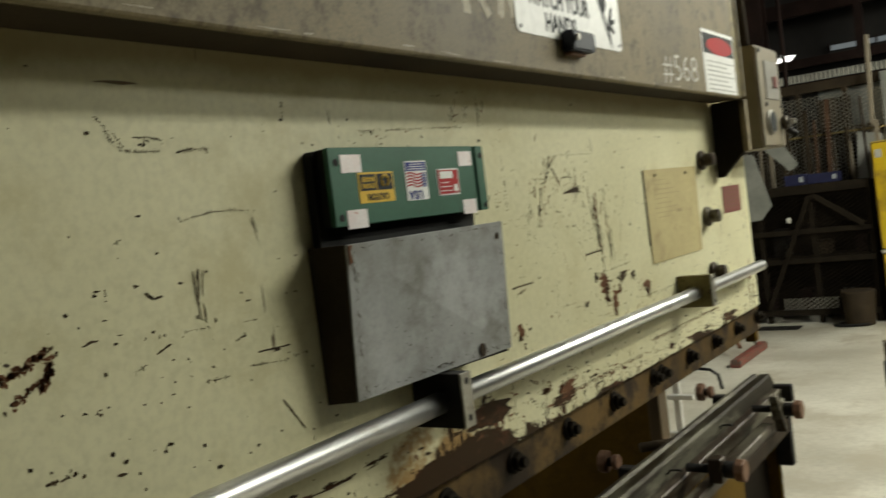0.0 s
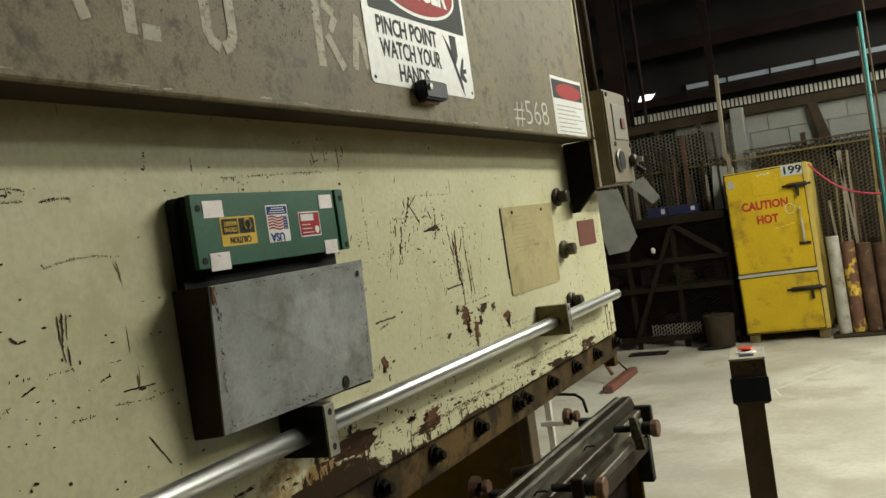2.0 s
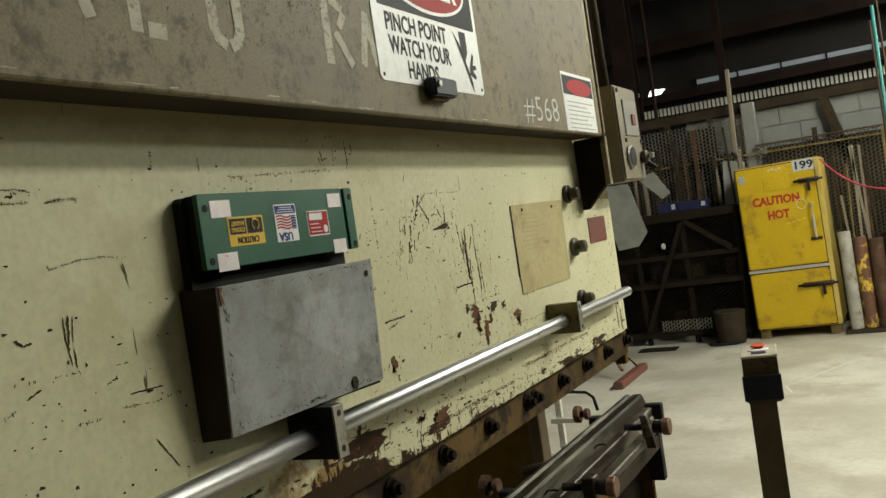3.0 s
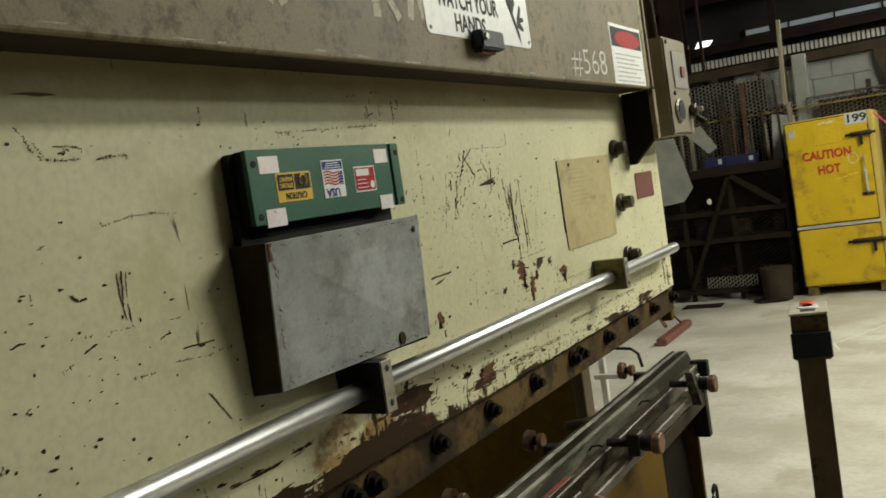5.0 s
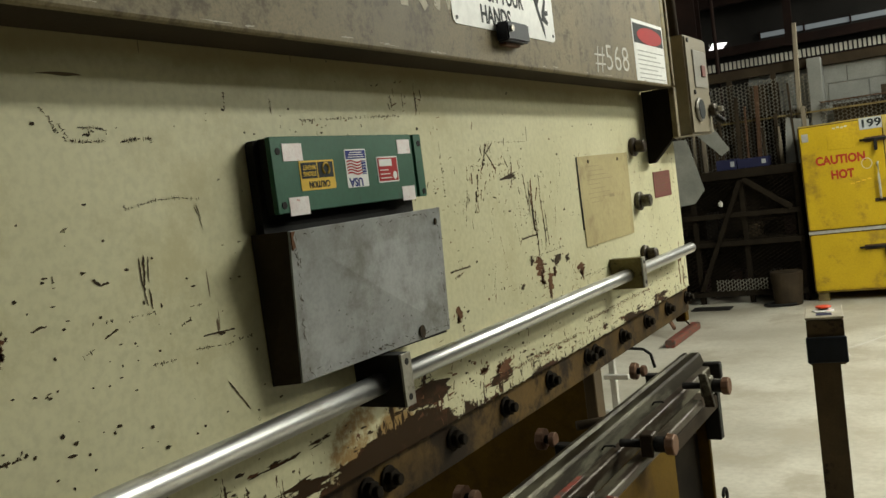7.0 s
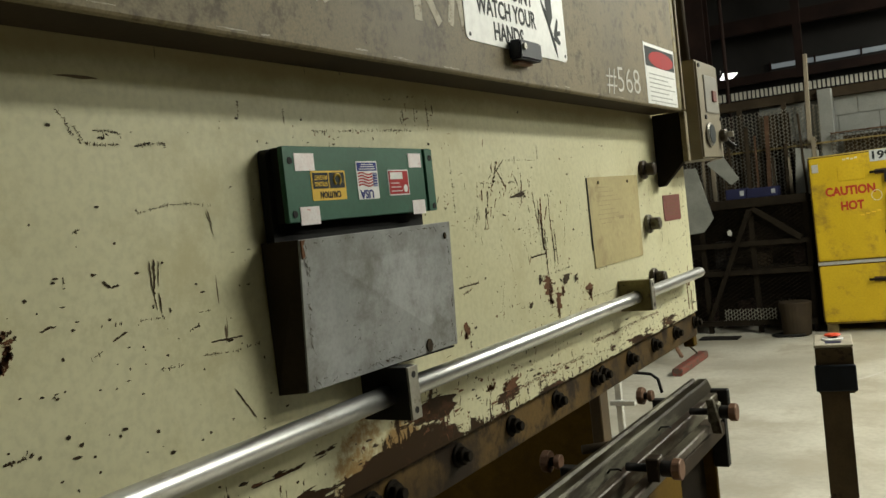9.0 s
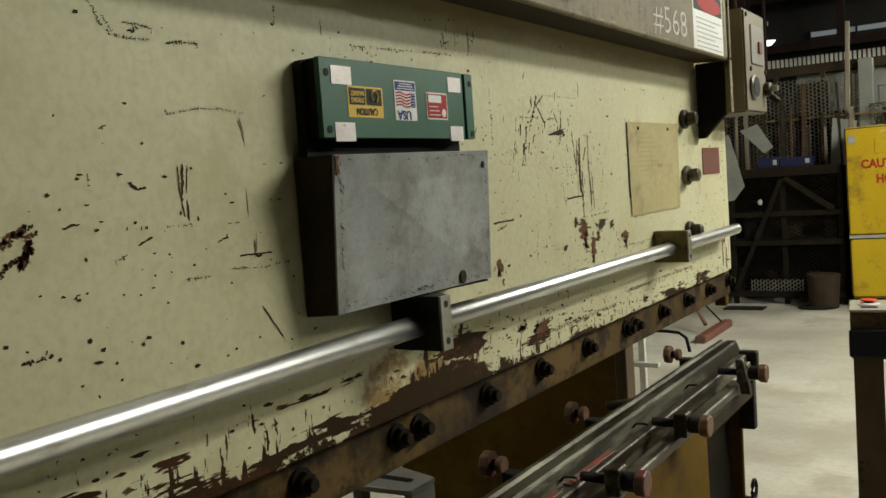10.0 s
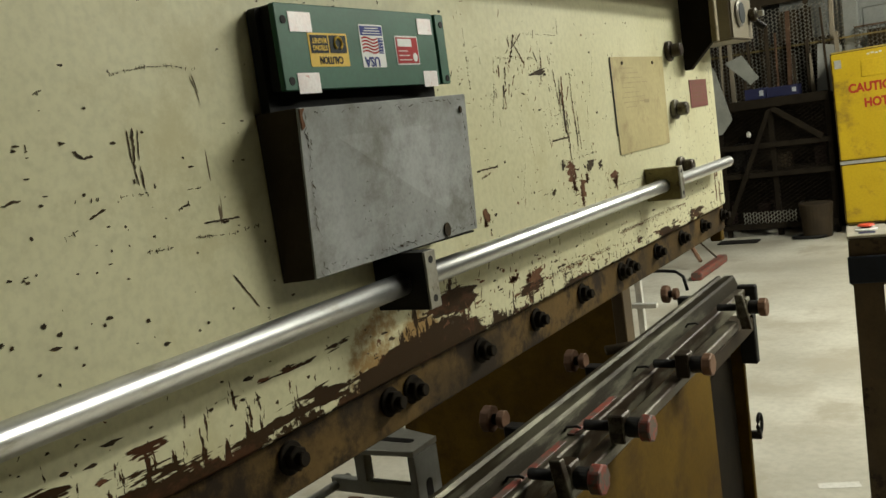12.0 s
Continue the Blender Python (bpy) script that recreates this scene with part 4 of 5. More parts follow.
# stray chips over the whole ram, denser low down and towards its left end
for _ in range(760):
    y, z = rng.uniform(0.3, 2.75), rng.uniform(1.22, 1.72)
    if rng.random() < 0.25 + 0.75 * (1.72 - z) / 0.5:
        size = rng.choice((0.0016, 0.002, 0.0026, 0.0035, 0.005)) * (1 + 0.25 * (y > 1.2))
        smooth_chip(dark if y < 1.2 or rng.random() < 0.7 else rust, y, z, size * rng.uniform(0.8, 2.2), size * 0.85)
for _ in range(26):
    y, z, ln, an = rng.uniform(1.25, 2.7), rng.uniform(1.22, 1.68), rng.uniform(0.008, 0.035), rng.choice((0.1, 0.2, 1.4, 1.5, 0.6))
    stroke(dark if rng.random() < 0.7 else rust, y, z, y + ln * math.sin(an), z + ln * math.cos(an), rng.uniform(0.0009, 0.0022))
# block edge of rust and chips over the clamp bar
for _ in range(90):
    y = rng.uniform(0.35, 2.7)
    smooth_chip(rust if rng.random() < 0.6 else dark, y, (1.215 if y < 1.3 else 1.19) + abs(rng.gauss(0, 0.022)), rng.choice((0.006, 0.010, 0.016, 0.026)), rng.uniform(0.003, 0.006))
# long broken lines where sheets have scraped past
for y, z, ln, w, an in ((0.66, 1.478, 0.16, 0.002, 92), (1.52, 1.612, 0.16, 0.003, 90), (1.62, 1.655, 0.14, 0.002, 90),
                        (1.10, 1.700, 0.26, 0.003, 88), (1.75, 1.415, 0.16, 0.003, 88), (2.05, 1.335, 0.30, 0.003, 90), 
                        (1.65, 1.215, 0.40, 0.004, 90), (2.15, 1.235, 0.50, 0.004, 90), (2.50, 1.47, 0.10, 0.003, 0), (2.745, 1.48, 0.22, 0.004, 0), (2.42, 1.56, 0.10, 0.002, 4), (1.335, 1.60, 0.08, 0.004, 0)):
    scratch(dark, y, z, ln, w if y > 1.0 or z < 1.25 else w * 0.75, an, 0.55 if y > 1.0 or z < 1.25 else 0.78)
    if z < 1.25:
        scratch(rust, y, z - 0.004, ln, w * 1.3, an, 0.45)
# clusters: centre, spread, how many, usual direction
for cy, cz, sy, sz, count, way in ((1.53, 1.60, 0.05, 0.035, 26, 20),
                                   (1.46, 1.56, 0.03, 0.03, 14, 5), (1.61, 1.59, 0.05, 0.03, 16, 0), (1.72, 1.50, 0.05, 0.05, 16, 0), (1.23, 1.725, 0.06, 0.02, 14, 80),
                                   (1.27, 1.73, 0.012, 0.015, 6, 0), (1.0, 1.69, 0.10, 0.008, 8, 85),
                                   (1.30, 1.57, 0.03, 0.05, 14, 85), (1.85, 1.36, 0.12, 0.04, 30, 20), (1.55, 1.33, 0.12, 0.05, 26, 15), (2.55, 1.40, 0.10, 0.06, 18, 5),
                                   (2.72, 1.55, 0.02, 0.10, 18, 0), (2.0, 1.27, 0.30, 0.03, 34, 40), (1.30, 1.24, 0.20, 0.02, 20, 85), (0.75, 1.26, 0.20, 0.02, 10, 30)):
    if cy > 1.2:
        count = int(count * 1.3)
    else:
        count = int(count * 2.0)
    big = (0.003, 0.004, 0.006, 0.009, 0.016) if cy > 1.2 else (0.002, 0.003, 0.004, 0.006)
    for _ in range(count):
        flake(dark if rng.random() < (0.55 if cy > 1.2 else 0.8) else rust, rng.gauss(cy, sy), min(rng.gauss(cz, sz), 1.76), rng.choice(big) * rng.uniform(0.7, 1.2), rng.uniform(0.0012, 0.0042), way + rng.gauss(0, 14) + rng.choice((0, 0, 0, 90)))
for _ in range(10):
    scratch(rng.choice((dark, rust)), rng.gauss(1.62, 0.16), rng.gauss(1.52, 0.06), rng.uniform(0.02, 0.07), rng.uniform(0.0010, 0.0026), rng.gauss(4, 9), 0.4)
for _ in range(26):
    scratch(dark, rng.uniform(0.9, 2.6), rng.uniform(1.25, 1.70), rng.uniform(0.02, 0.06), rng.uniform(0.0008, 0.0016), rng.choice((80, 85, 0, 20)) + rng.gauss(0, 8), 0.55)
for _ in range(240):
    y = rng.uniform(1.2, 2.75)
    flake(dark if rng.random() < 0.6 else rust, y, 1.18 + abs(rng.gauss(0, 0.030)), rng.choice((0.004, 0.006, 0.010, 0.014)), rng.uniform(0.002, 0.004), rng.choice((0, 0, 90)) + rng.gauss(0, 18))
# larger chips, flaked to rust, between the marks and the rod
for cy, cz, tall, wide, bm in ((1.692, 1.389, 0.036, 0.034, rust), (1.783, 1.394, 0.020, 0.030, dark), (1.741, 1.352, 0.034, 0.022, rust), (1.912, 1.362, 0.016, 0.034, rust), (1.843, 1.390, 0.014, 0.016, dark), (1.597, 1.585, 0.010, 0.05, dark), (1.334, 1.356, 0.024, 0.016, rust), (1.484, 1.225, 0.020, 0.040, rust), (1.657, 1.407, 0.020, 0.012, dark), (1.60, 1.36, 0.010, 0.016, dark), (2.72, 1.29, 0.045, 0.022, rust)):
    flake(bm, cy, cz, tall, wide * 1.5, rng.gauss(0, 8), RX + 0.0006)
    for _ in range(5):
        flake(bm, cy + rng.gauss(0, wide * 0.55), cz + rng.gauss(0, tall * 0.5), tall * rng.uniform(0.2, 0.5), wide * rng.uniform(0.1, 0.35), rng.gauss(0, 30), RX + 0.0007)
tagged(part("chipped_paint", dark, CHIP, ram, "dark chips and scratches in the paint"), kind="stuff")
tagged(part("rusted_paint", rust, CHIPRUST, ram, "rusty chips in the paint"), kind="stuff")

# upper cover, with a return flange towards the ram and a rim at its right end
cover = part("upper_cover", prism([(CVX, 1.784), (CVX, 2.75), (CVX - 0.09, 2.75), (CVX - 0.09, 2.20), (CVX - 0.012, 2.20), (CVX - 0.012, 1.782), (CVX - 0.004, 1.782)], "y", Y0, YC - 0.012), BROWNPAINT, brake, "grimy brown upper cover plate", 0.002)
# dark brown here carries the shade of the cover's underside
part("return_flange", box(CVX - 0.089, CVX - 0.0125, Y0, YC - 0.012, 1.783, 1.797), DARKPAINT, brake, "underside flange, its shade painted dark", 0.002)
part("cover_rim", box(CVX - 0.09, CVX + 0.006, YC - 0.010, YC + 0.004, 1.786, 2.75), BROWNPAINT, brake, "", 0.002)
# darker strip paints the shade of the cover's rounded edge
part("folded_edge", prism([(CVX, 2.462), (CVX + 0.0016, 2.468), (CVX + 0.0016, 2.490), (CVX, 2.4935)], "z", 1.787, 2.75), BRASSY, brake, "folded edge, its shade painted dull brown")
# faded stencil shapes on the cover
XS, XT = CVX - 0.002, CVX + 0.0003


def bar_yz(y0, z0, y1, z1, w, bm):
    d = Vector((y1 - y0, z1 - z0)).normalized() * w / 2
    prism([(y0 - d.y, z0 + d.x), (y1 - d.y, z1 + d.x), (y1 + d.y, z1 - d.x), (y0 + d.y, z0 - d.x)], "x", XS, XT + 0.00012 * (len(bm.verts) // 8), bm)


LETTERS = (((0.50, 1.965, 0.56, 1.862, 0.016), (0.548, 1.862, 0.515, 1.905, 0.014)),
           ((0.628, 1.965, 0.668, 1.857, 0.017),),
           ((0.733, 1.975, 0.733, 1.850, 0.019), (0.750, 1.855, 0.780, 1.855, 0.019)),
           ((0.866, 1.975, 0.866, 1.868, 0.019), (0.867, 1.871, 0.874, 1.857, 0.018), (0.872, 1.859, 0.887, 1.852, 0.017), (0.894, 1.852, 0.909, 1.859, 0.017), (0.907, 1.857, 0.914, 1.871, 0.018), (0.915, 1.868, 0.915, 1.975, 0.019)),
           ((1.126, 1.853, 1.126, 1.96, 0.021), (1.144, 1.955, 1.176, 1.942, 0.016), (1.178, 1.937, 1.160, 1.912, 0.016), (1.148, 1.905, 1.188, 1.855, 0.017)),
           ((1.222, 1.858, 1.246, 1.95, 0.018), (1.246, 1.94, 1.266, 1.862, 0.018)))
for strokes in LETTERS:
    st = bmesh.new()
    for y0, z0, y1, z1, w in strokes:
        bar_yz(y0, z0, y1, z1, w, st)
    part("stencil_letter", st, STENCIL, cover, "faded pale stencilled letter")
part("marker_number", writing("#568", 0.086, (CVX + 0.0006, 2.026, 1.829), FACE_X, 0.235, 1.5, -0.0009), CHALK, cover, "white hand-written marker number")
grime = bmesh.new()
for _ in range(420):
    flake(grime, rng.gauss(1.0, 0.10), max(rng.gauss(1.935, 0.04), 1.81), rng.uniform(0.0015, 0.006), rng.uniform(0.0008, 0.0028), rng.uniform(-30, 90), CVX + 0.0004)
for _ in range(110):
    flake(grime, rng.uniform(0.4, 2.5), rng.uniform(1.80, 2.05), rng.uniform(0.002, 0.006), rng.uniform(0.001, 0.003), rng.uniform(-30, 90), CVX + 0.0004)
tagged(part("chipped_paint", grime, CHIP, cover, "dark chips in the brown paint"), kind="stuff")
edge = bmesh.new()
for _ in range(14):
    flake(edge, rng.uniform(0.3, 2.5), 1.7885 + rng.random() * 0.004, rng.uniform(0.01, 0.05), rng.uniform(0.001, 0.003), 90, CVX + 0.0005)
tagged(part("edge_wear", edge, STENCIL, cover, "pale worn spots along the edge"), kind="stuff")

# housings
for y in (Y0, 3.0):
    part("side_housing", prism([(-2.25, 0), (-1.262, 0), (-1.262, 1.02), (-1.04, 1.30), (-0.86, 1.5), (-0.86, 2.7), (-2.25, 2.7)], "y", y, y + 0.06), OCHRE, brake, "ochre-brown side housing plate", 0.004)
part("housing_edge", box(-1.261, -1.217, 2.985, 3.065, 0.0, 1.06), POSTBROWN, brake, "dark front edge of the side housing", 0.004)
# black colour stands in for the shade on the bracket's side
part("end_bracket", prism([(CVX - 0.012, 1.781), (CVX - 0.012, 1.640), (-0.757, 1.577), (-0.774, 1.577), (-0.774, 1.781)], "y", 2.496, 2.522), BLACKANDSHADE, brake, "steel bracket under the cover, shaded face painted black", 0.002)
# the same plate's front edge, given brown paint to look lit
part("bracket_rim", box(CVX - 0.011, CVX + 0.004, 2.497, 2.521, 1.640, 1.781), BROWNPAINT, brake, "", 0.002)

# control box on the end of the cover
ctrl = part("control_box", box(-0.85, CVX, 2.684, 2.93, 1.648, 1.946), PANELGREY, brake, "beige operator control box", 0.006, 2)
part("switch_plate", box(CVX, CVX + 0.004, 2.75, 2.90, 1.79, 1.905), PLATEGREY, ctrl, "grey plate with red indicator", 0.002)
part("indicator", box(CVX + 0.004, CVX + 0.009, 2.825, 2.865, 1.825, 1.86), REDPLATE, ctrl, "dark red indicator window", 0.002)
part("round_gauge", prism(ellipse(2.765, 1.722, 0.043, 0.037, 28), "x", CVX, CVX + 0.010), PLATEGREY, ctrl, "chrome-rimmed round gauge", 0.004)
part("gauge_glass", prism(ellipse(2.765, 1.722, 0.034, 0.030, 28), "x", CVX + 0.0105, CVX + 0.0120), INK, ctrl)
sel = part("selector_switch", rod((CVX, 2.905, 1.722), (CVX + 0.022, 2.905, 1.722), 0.021), RAILSTEEL, ctrl, "metal key selector", 0.004)
part("key", box(CVX + 0.022, CVX + 0.042, 2.90, 2.91, 1.714, 1.732), ALU, sel, "", 0.003)
part("knob", rod((CVX + 0.018, 2.905, 1.70), (CVX + 0.04, 2.91, 1.68), 0.010), BLACKSTEEL, sel)
for yy, zz in ((2.71, 1.93), (2.97, 1.93), (2.74, 1.775), (2.92, 1.775)):
    part("screw", rod((CVX, yy, zz), (CVX + 0.004, yy, zz), 0.007, None, 12), BLACKSTEEL, ctrl)
part("conduit", tube([(-0.76, 2.86, 1.956), (-0.765, 2.87, 2.2), (-0.78, 2.88, 2.6), (-0.78, 2.88, 2.74)], 0.016), DARKPAINT, ctrl, "dark conduit", smooth=True)
# knobs on the ram
for zc in (1.628, 1.479, 1.331):
    kb = part("knob", rod((RX, 2.374, zc), (RX + 0.014, 2.374, zc), 0.026, None, 24), RAILSTEEL, ram, "steel knob", 0.003)
    part("knob_core", rod((RX + 0.014, 2.374, zc), (RX + 0.040, 2.374, zc), 0.017, None, 20), RAILSTEEL, kb, "", 0.003)

# guide rod in two bolted brackets
RODX, RODZ = -0.735, 1.310
for rod_a, rod_b in (((RODX, Y0 + 0.2, RODZ - 0.016), (RODX, 1.023, RODZ)), ((RODX, 1.023, RODZ), (RODX, 2.697, RODZ - 0.001))):
    part("guide_rod", rod(rod_a, rod_b, 0.0155, None, 40), CHROME, brake, "bright polished steel guide rod", 0.0015, smooth=True)
# light and shade of the brackets: side tones painted, front plate lighter
for y, side_mat in ((-0.55, BLACKSTEEL), (1.010, BLACKSTEEL), (2.104, BRASSY)):
    br = part("rod_bracket", box(RX + 0.0005, -0.698, y, y + 0.026, 1.275, 1.351), side_mat, brake, "steel rod bracket with its side shade painted on", 0.001)
    part("bracket_face", box(-0.6978, -0.694, y, y + 0.026, 1.275, 1.351), GALV, br, "worn bracket face, painted lighter as the lit side", 0.001)
    for zc in (1.288, 1.339):
        part("bracket_hole", rod((-0.6945, y + 0.013, zc), (-0.6936, y + 0.013, zc), 0.0050, None, 14), BLACKSTEEL, br)

# ---- bed, die and clamps ----
BY0, BY1 = Y0 + 0.1, 3.225
# the bed end's shadow is put into its black colour
part("bed_end", box(-1.0, -0.93, 2.412, 2.955, 0.06, 0.785), BLACKANDSHADE, brake, "bed end with its shade painted black", 0.004)
part("bed", box(-1.02, -0.80, BY0, 2.41, 0.06, 0.79), OCHRE, brake, "ochre-brown bed", 0.004)
part("front_apron", box(-0.799, -0.765, BY0, 2.41, 0.10, 0.80), OCHRE, brake, "stained ochre front apron", 0.004)
# black sheet added where only shade fills the gap to the end leg
part("gusset", box(-0.862, -0.855, 2.412, 2.955, 0.062, 0.744), BLACKANDSHADE, brake, "added black sheet for the shade between bed and end leg", 0.002)
part("end_leg", prism([(-0.92, 0.78), (-0.815, 0.78), (-0.822, 0.0), (-0.842, 0.0)], "y", 2.957, 2.98), OCHRE, brake, "", 0.003)
part("end_plate", box(-0.815, -0.765, 2.93, 2.965, 0.635, 0.80), BLACKSTEEL, brake, "black end plate", 0.003)
part("base_plate", box(-1.15, -0.72, BY0, 3.05, 0.0, 0.06), DARKPAINT, brake)
part("lower_die", prism([(-0.957, 0.792), (-0.957, 0.862), (-0.950, 0.870), (-0.940, 0.870), (-0.932, 0.858), (-0.924, 0.870), (-0.894, 0.870), (-0.889, 0.862),
                         (-0.872, 0.815), (-0.868, 0.792)], "y", BY0, BY1), DIESTEEL, brake, "worn steel V-die", 0.001)
part("die_rail", prism([(-0.866, 0.792), (-0.866, 0.836), (-0.862, 0.840), (-0.838, 0.840), (-0.834, 0.836), (-0.834, 0.792)], "y", BY0, 3.13), RAILSTEEL, brake, "oily steel die rail", 0.001)
part("rail_bed", box(-0.92, -0.768, 2.412, 2.955, 0.745, 0.790), DARKPAINT, brake, "", 0.003)
part("front_rail", prism([(-0.800, 0.801), (-0.800, 0.822), (-0.796, 0.826), (-0.766, 0.826), (-0.762, 0.822), (-0.762, 0.801)], "y", BY0, 2.733), RAILSTEEL, brake, "oily steel front rail", 0.001)
for a, b in ((0.6, 1.30), (1.36, 1.66), (1.70, 1.95)):
    part("red_shim", box(-0.8655, -0.8475, a, b, 0.8415, 0.845), REDPAINT, brake, "red painted strip", 0.001)
for y in (1.45, 1.72, 2.16, 2.60):
    part("locating_pin", tube([(-0.880, y, 0.842), (-0.872, y, 0.852), (-0.850, y + 0.004, 0.853), (-0.842, y + 0.004, 0.850)], 0.003), BLACKSTEEL, brake, "", smooth=True)


def clamp(y, cap, strap, z=0.858):
    """Front die clamp: stud through an upright block with a big round-headed screw."""
    c = part("die_clamp", box(-0.772, -0.738, y - 0.022, y + 0.022, 0.827, 0.888), RAILSTEEL, brake, "oily steel die clamp", 0.003)
    part("stud", rod((-0.832, y, z), (-0.773, y, z), 0.011, None, 16), BLACKSTEEL, c, smooth=True)
    part("collar", rod((-0.737, y, z), (-0.708, y, z), 0.021, None, 20), BLACKSTEEL, c, "", 0.002)
    part("screw_head", rod((-0.707, y, z), (-0.684, y, z), 0.029, None, 8), cap, c, "red-capped screw head" if cap == REDPAINT else "rust-brown screw head", 0.003)
    if strap:
        part("strap", prism([(-0.755, 0.80), (-0.725, 0.80), (-0.745, 0.905), (-0.768, 0.905)], "y", y - 0.045, y - 0.026), RAILSTEEL, c, "", 0.002)


for y, cap in ((-0.6, REDPAINT), (0.0, REDPAINT), (0.55, REDPAINT), (1.02, REDPAINT), (1.46, REDPAINT), (1.725, REDPAINT), (2.175, RUSTCAP), (2.78, RUSTCAP)):
    clamp(y, cap, y in (1.46, 2.78))
for y in (-0.2, 0.4, 1.20, 1.69, 2.14, 2.93):
    c = part("rear_clamp", box(-1.0, -0.958, y - 0.018, y + 0.018, 0.795, 0.862), BLACKSTEEL, brake, "dark rear die clamp", 0.003)
    part("screw_collar", rod((-1.016, y, 0.872), (-1.0, y, 0.872), 0.020, None, 20), RUSTCAP, c, "", 0.002)
    part("screw_shank", rod((-1.030, y, 0.872), (-1.016, y, 0.872), 0.012, None, 16), BLACKSTEEL, c)
    part("screw_head", rod((-1.052, y, 0.872), (-1.030, y, 0.872), 0.031, None, 8), RUSTCAP, c, "rust-brown screw head", 0.003)
part("hose", tube([(-1.099, 2.99, 0.94), (-1.059, 2.96, 0.946), (-1.011, 2.96, 0.942), (-0.985, 2.955, 0.925), (-0.972, 2.945, 0.880)], 0.0055), RUBBER, brake, "thin black hose", smooth=True)
part("pipe_stub", rod((-1.19, 2.72, 0.735), (-1.02, 2.86, 0.735), 0.016), DARKPAINT, brake, "", smooth=True)
part("eye_bolt", tube([(-0.795 + 0.0, 3.0 + 0.028 * math.cos(a), 0.41 + 0.032 * math.sin(a)) for a in [i * math.tau / 14 for i in range(15)]], 0.006), BLACKSTEEL, brake, "", smooth=True)
part("eye_shank", box(-0.83, -0.79, 2.985, 3.0, 0.36, 0.385), BLACKSTEEL, brake)

part("end_stop", box(-0.862, -0.800, 3.135, 3.165, 0.792, 0.850), BLACKSTEEL, brake, "black end stop", 0.004)
part("bar_stop", box(-0.85, -0.815, 2.84, 2.875, 1.055, 1.091), OCHRE, brake, "", 0.003)

# back gauge with slotted finger
part("gauge_beam", box(-1.50, -1.42, Y0 + 0.06, 1.24, 0.66, 0.74), SHEET, brake, "grey back gauge beam", 0.004)
part("gauge_shaft", rod((-1.44, 1.24, 0.715), (-1.44, 1.66, 0.715), 0.011), SHEET, brake, "", smooth=True)
fin = part("gauge_finger", prism([(-1.365, 1.585), (-1.195, 1.600), (-1.195, 1.700), (-1.330, 1.740), (-1.365, 1.70)], "z", 0.806, 0.820), GAUGEGREY, brake, "slotted grey back gauge finger", 0.002)
part("finger_slot", prism(rounded(-1.335, -1.23, 1.645, 1.668, 0.010), "z", 0.8203, 0.8212), BLACKSTEEL, fin)
part("finger_plate", box(-1.215, -1.196, 1.602, 1.698, 0.56, 0.805), SHEET, fin, "", 0.002)
part("finger_slot", prism(rounded(1.635, 1.660, 0.62, 0.74, 0.011), "x", -1.1958, -1.1948), BLACKSTEEL, fin)
part("finger_arm", box(-1.452, -1.216, 1.61, 1.63, 0.70, 0.735), SHEET, fin, "", 0.002)
part("finger_leg", box(-1.365, -1.335, 1.60, 1.63, 0.736, 0.805), SHEET, fin, "", 0.002)

# ---- things on the ram and cover ----
# grey sheet-metal pocket, open at the top
pk = thing("sheet_metal_pocket", (RX, 1.01, 1.352), "grey sheet-steel pocket with worn edges fixed to the ram", "steel box")
PX = -0.708


def slab(corners, thick):
    """A bent-free sheet through four corners (left low, right low, right high, left high), thick towards the ram."""
    bm = bmesh.new()
    front = [bm.verts.new(p) for p in corners]
    back = [bm.verts.new((p[0] - thick, p[1], p[2])) for p in corners]
    bm.faces.new(front)
    bm.faces.new(back[::-1])
    for i in range(4):
        bm.faces.new((front[i], back[i], back[(i + 1) % 4], front[(i + 1) % 4]))
    return bm


PKL = (-0.742, 0.851, 1.350), (-0.709, 1.180, 1.356), (-0.703, 1.184, 1.549), (-0.720, 0.839, 1.547)
part("front_sheet", slab(PKL, 0.003), GREYBOX, pk, "grey smudged front sheet", 0.0008)
side = bmesh.new()
outer = [side.verts.new(p) for p in ((RX + 0.0015, 0.834, 1.350), (-0.7448, 0.8508, 1.350), (-0.7228, 0.8388, 1.547), (RX + 0.0015, 0.832, 1.547))]
inner = [side.verts.new((v.co.x, v.co.y + 0.003, v.co.z)) for v in outer]
side.faces.new(outer)
side.faces.new(inner[::-1])
for i in range(4):
    side.faces.new((outer[i], inner[i], inner[(i + 1) % 4], outer[(i + 1) % 4]))
# left side and bottom take dark materials for the shade on them
part("side_sheet", side, DARKPAINT, pk, "side sheet, its shade painted dark")
part("side_sheet", prism([(RX + 0.0015, 1.356), (-0.7125, 1.356), (-0.7065, 1.547), (RX + 0.0015, 1.547)], "y", 1.179, 1.182), GREYBOX, pk, "", 0.0005)
part("bottom_sheet", prism([(RX + 0.0015, 0.846), (-0.7465, 0.858), (-0.7135, 1.176), (RX + 0.0015, 1.176)], "z", 1.3515, 1.354), BLACKSTEEL, pk)
part("rust_corner", prism([(0.8408, 1.522), (0.847, 1.526), (0.844, 1.5385), (0.849, 1.5460), (0.8405, 1.5460)], "x", -0.7204, -0.7186), CHIPRUST, pk)
part("weld_spot", prism(ellipse(1.108, 1.366, 0.008, 0.010, 14), "x", -0.7165, -0.7142), CHIP, pk)
part("weld_spot", prism(ellipse(1.168, 1.528, 0.003, 0.005, 14), "x", -0.7055, -0.7033), CHIP, pk)

# grime along the pocket's edges
grime = bmesh.new()


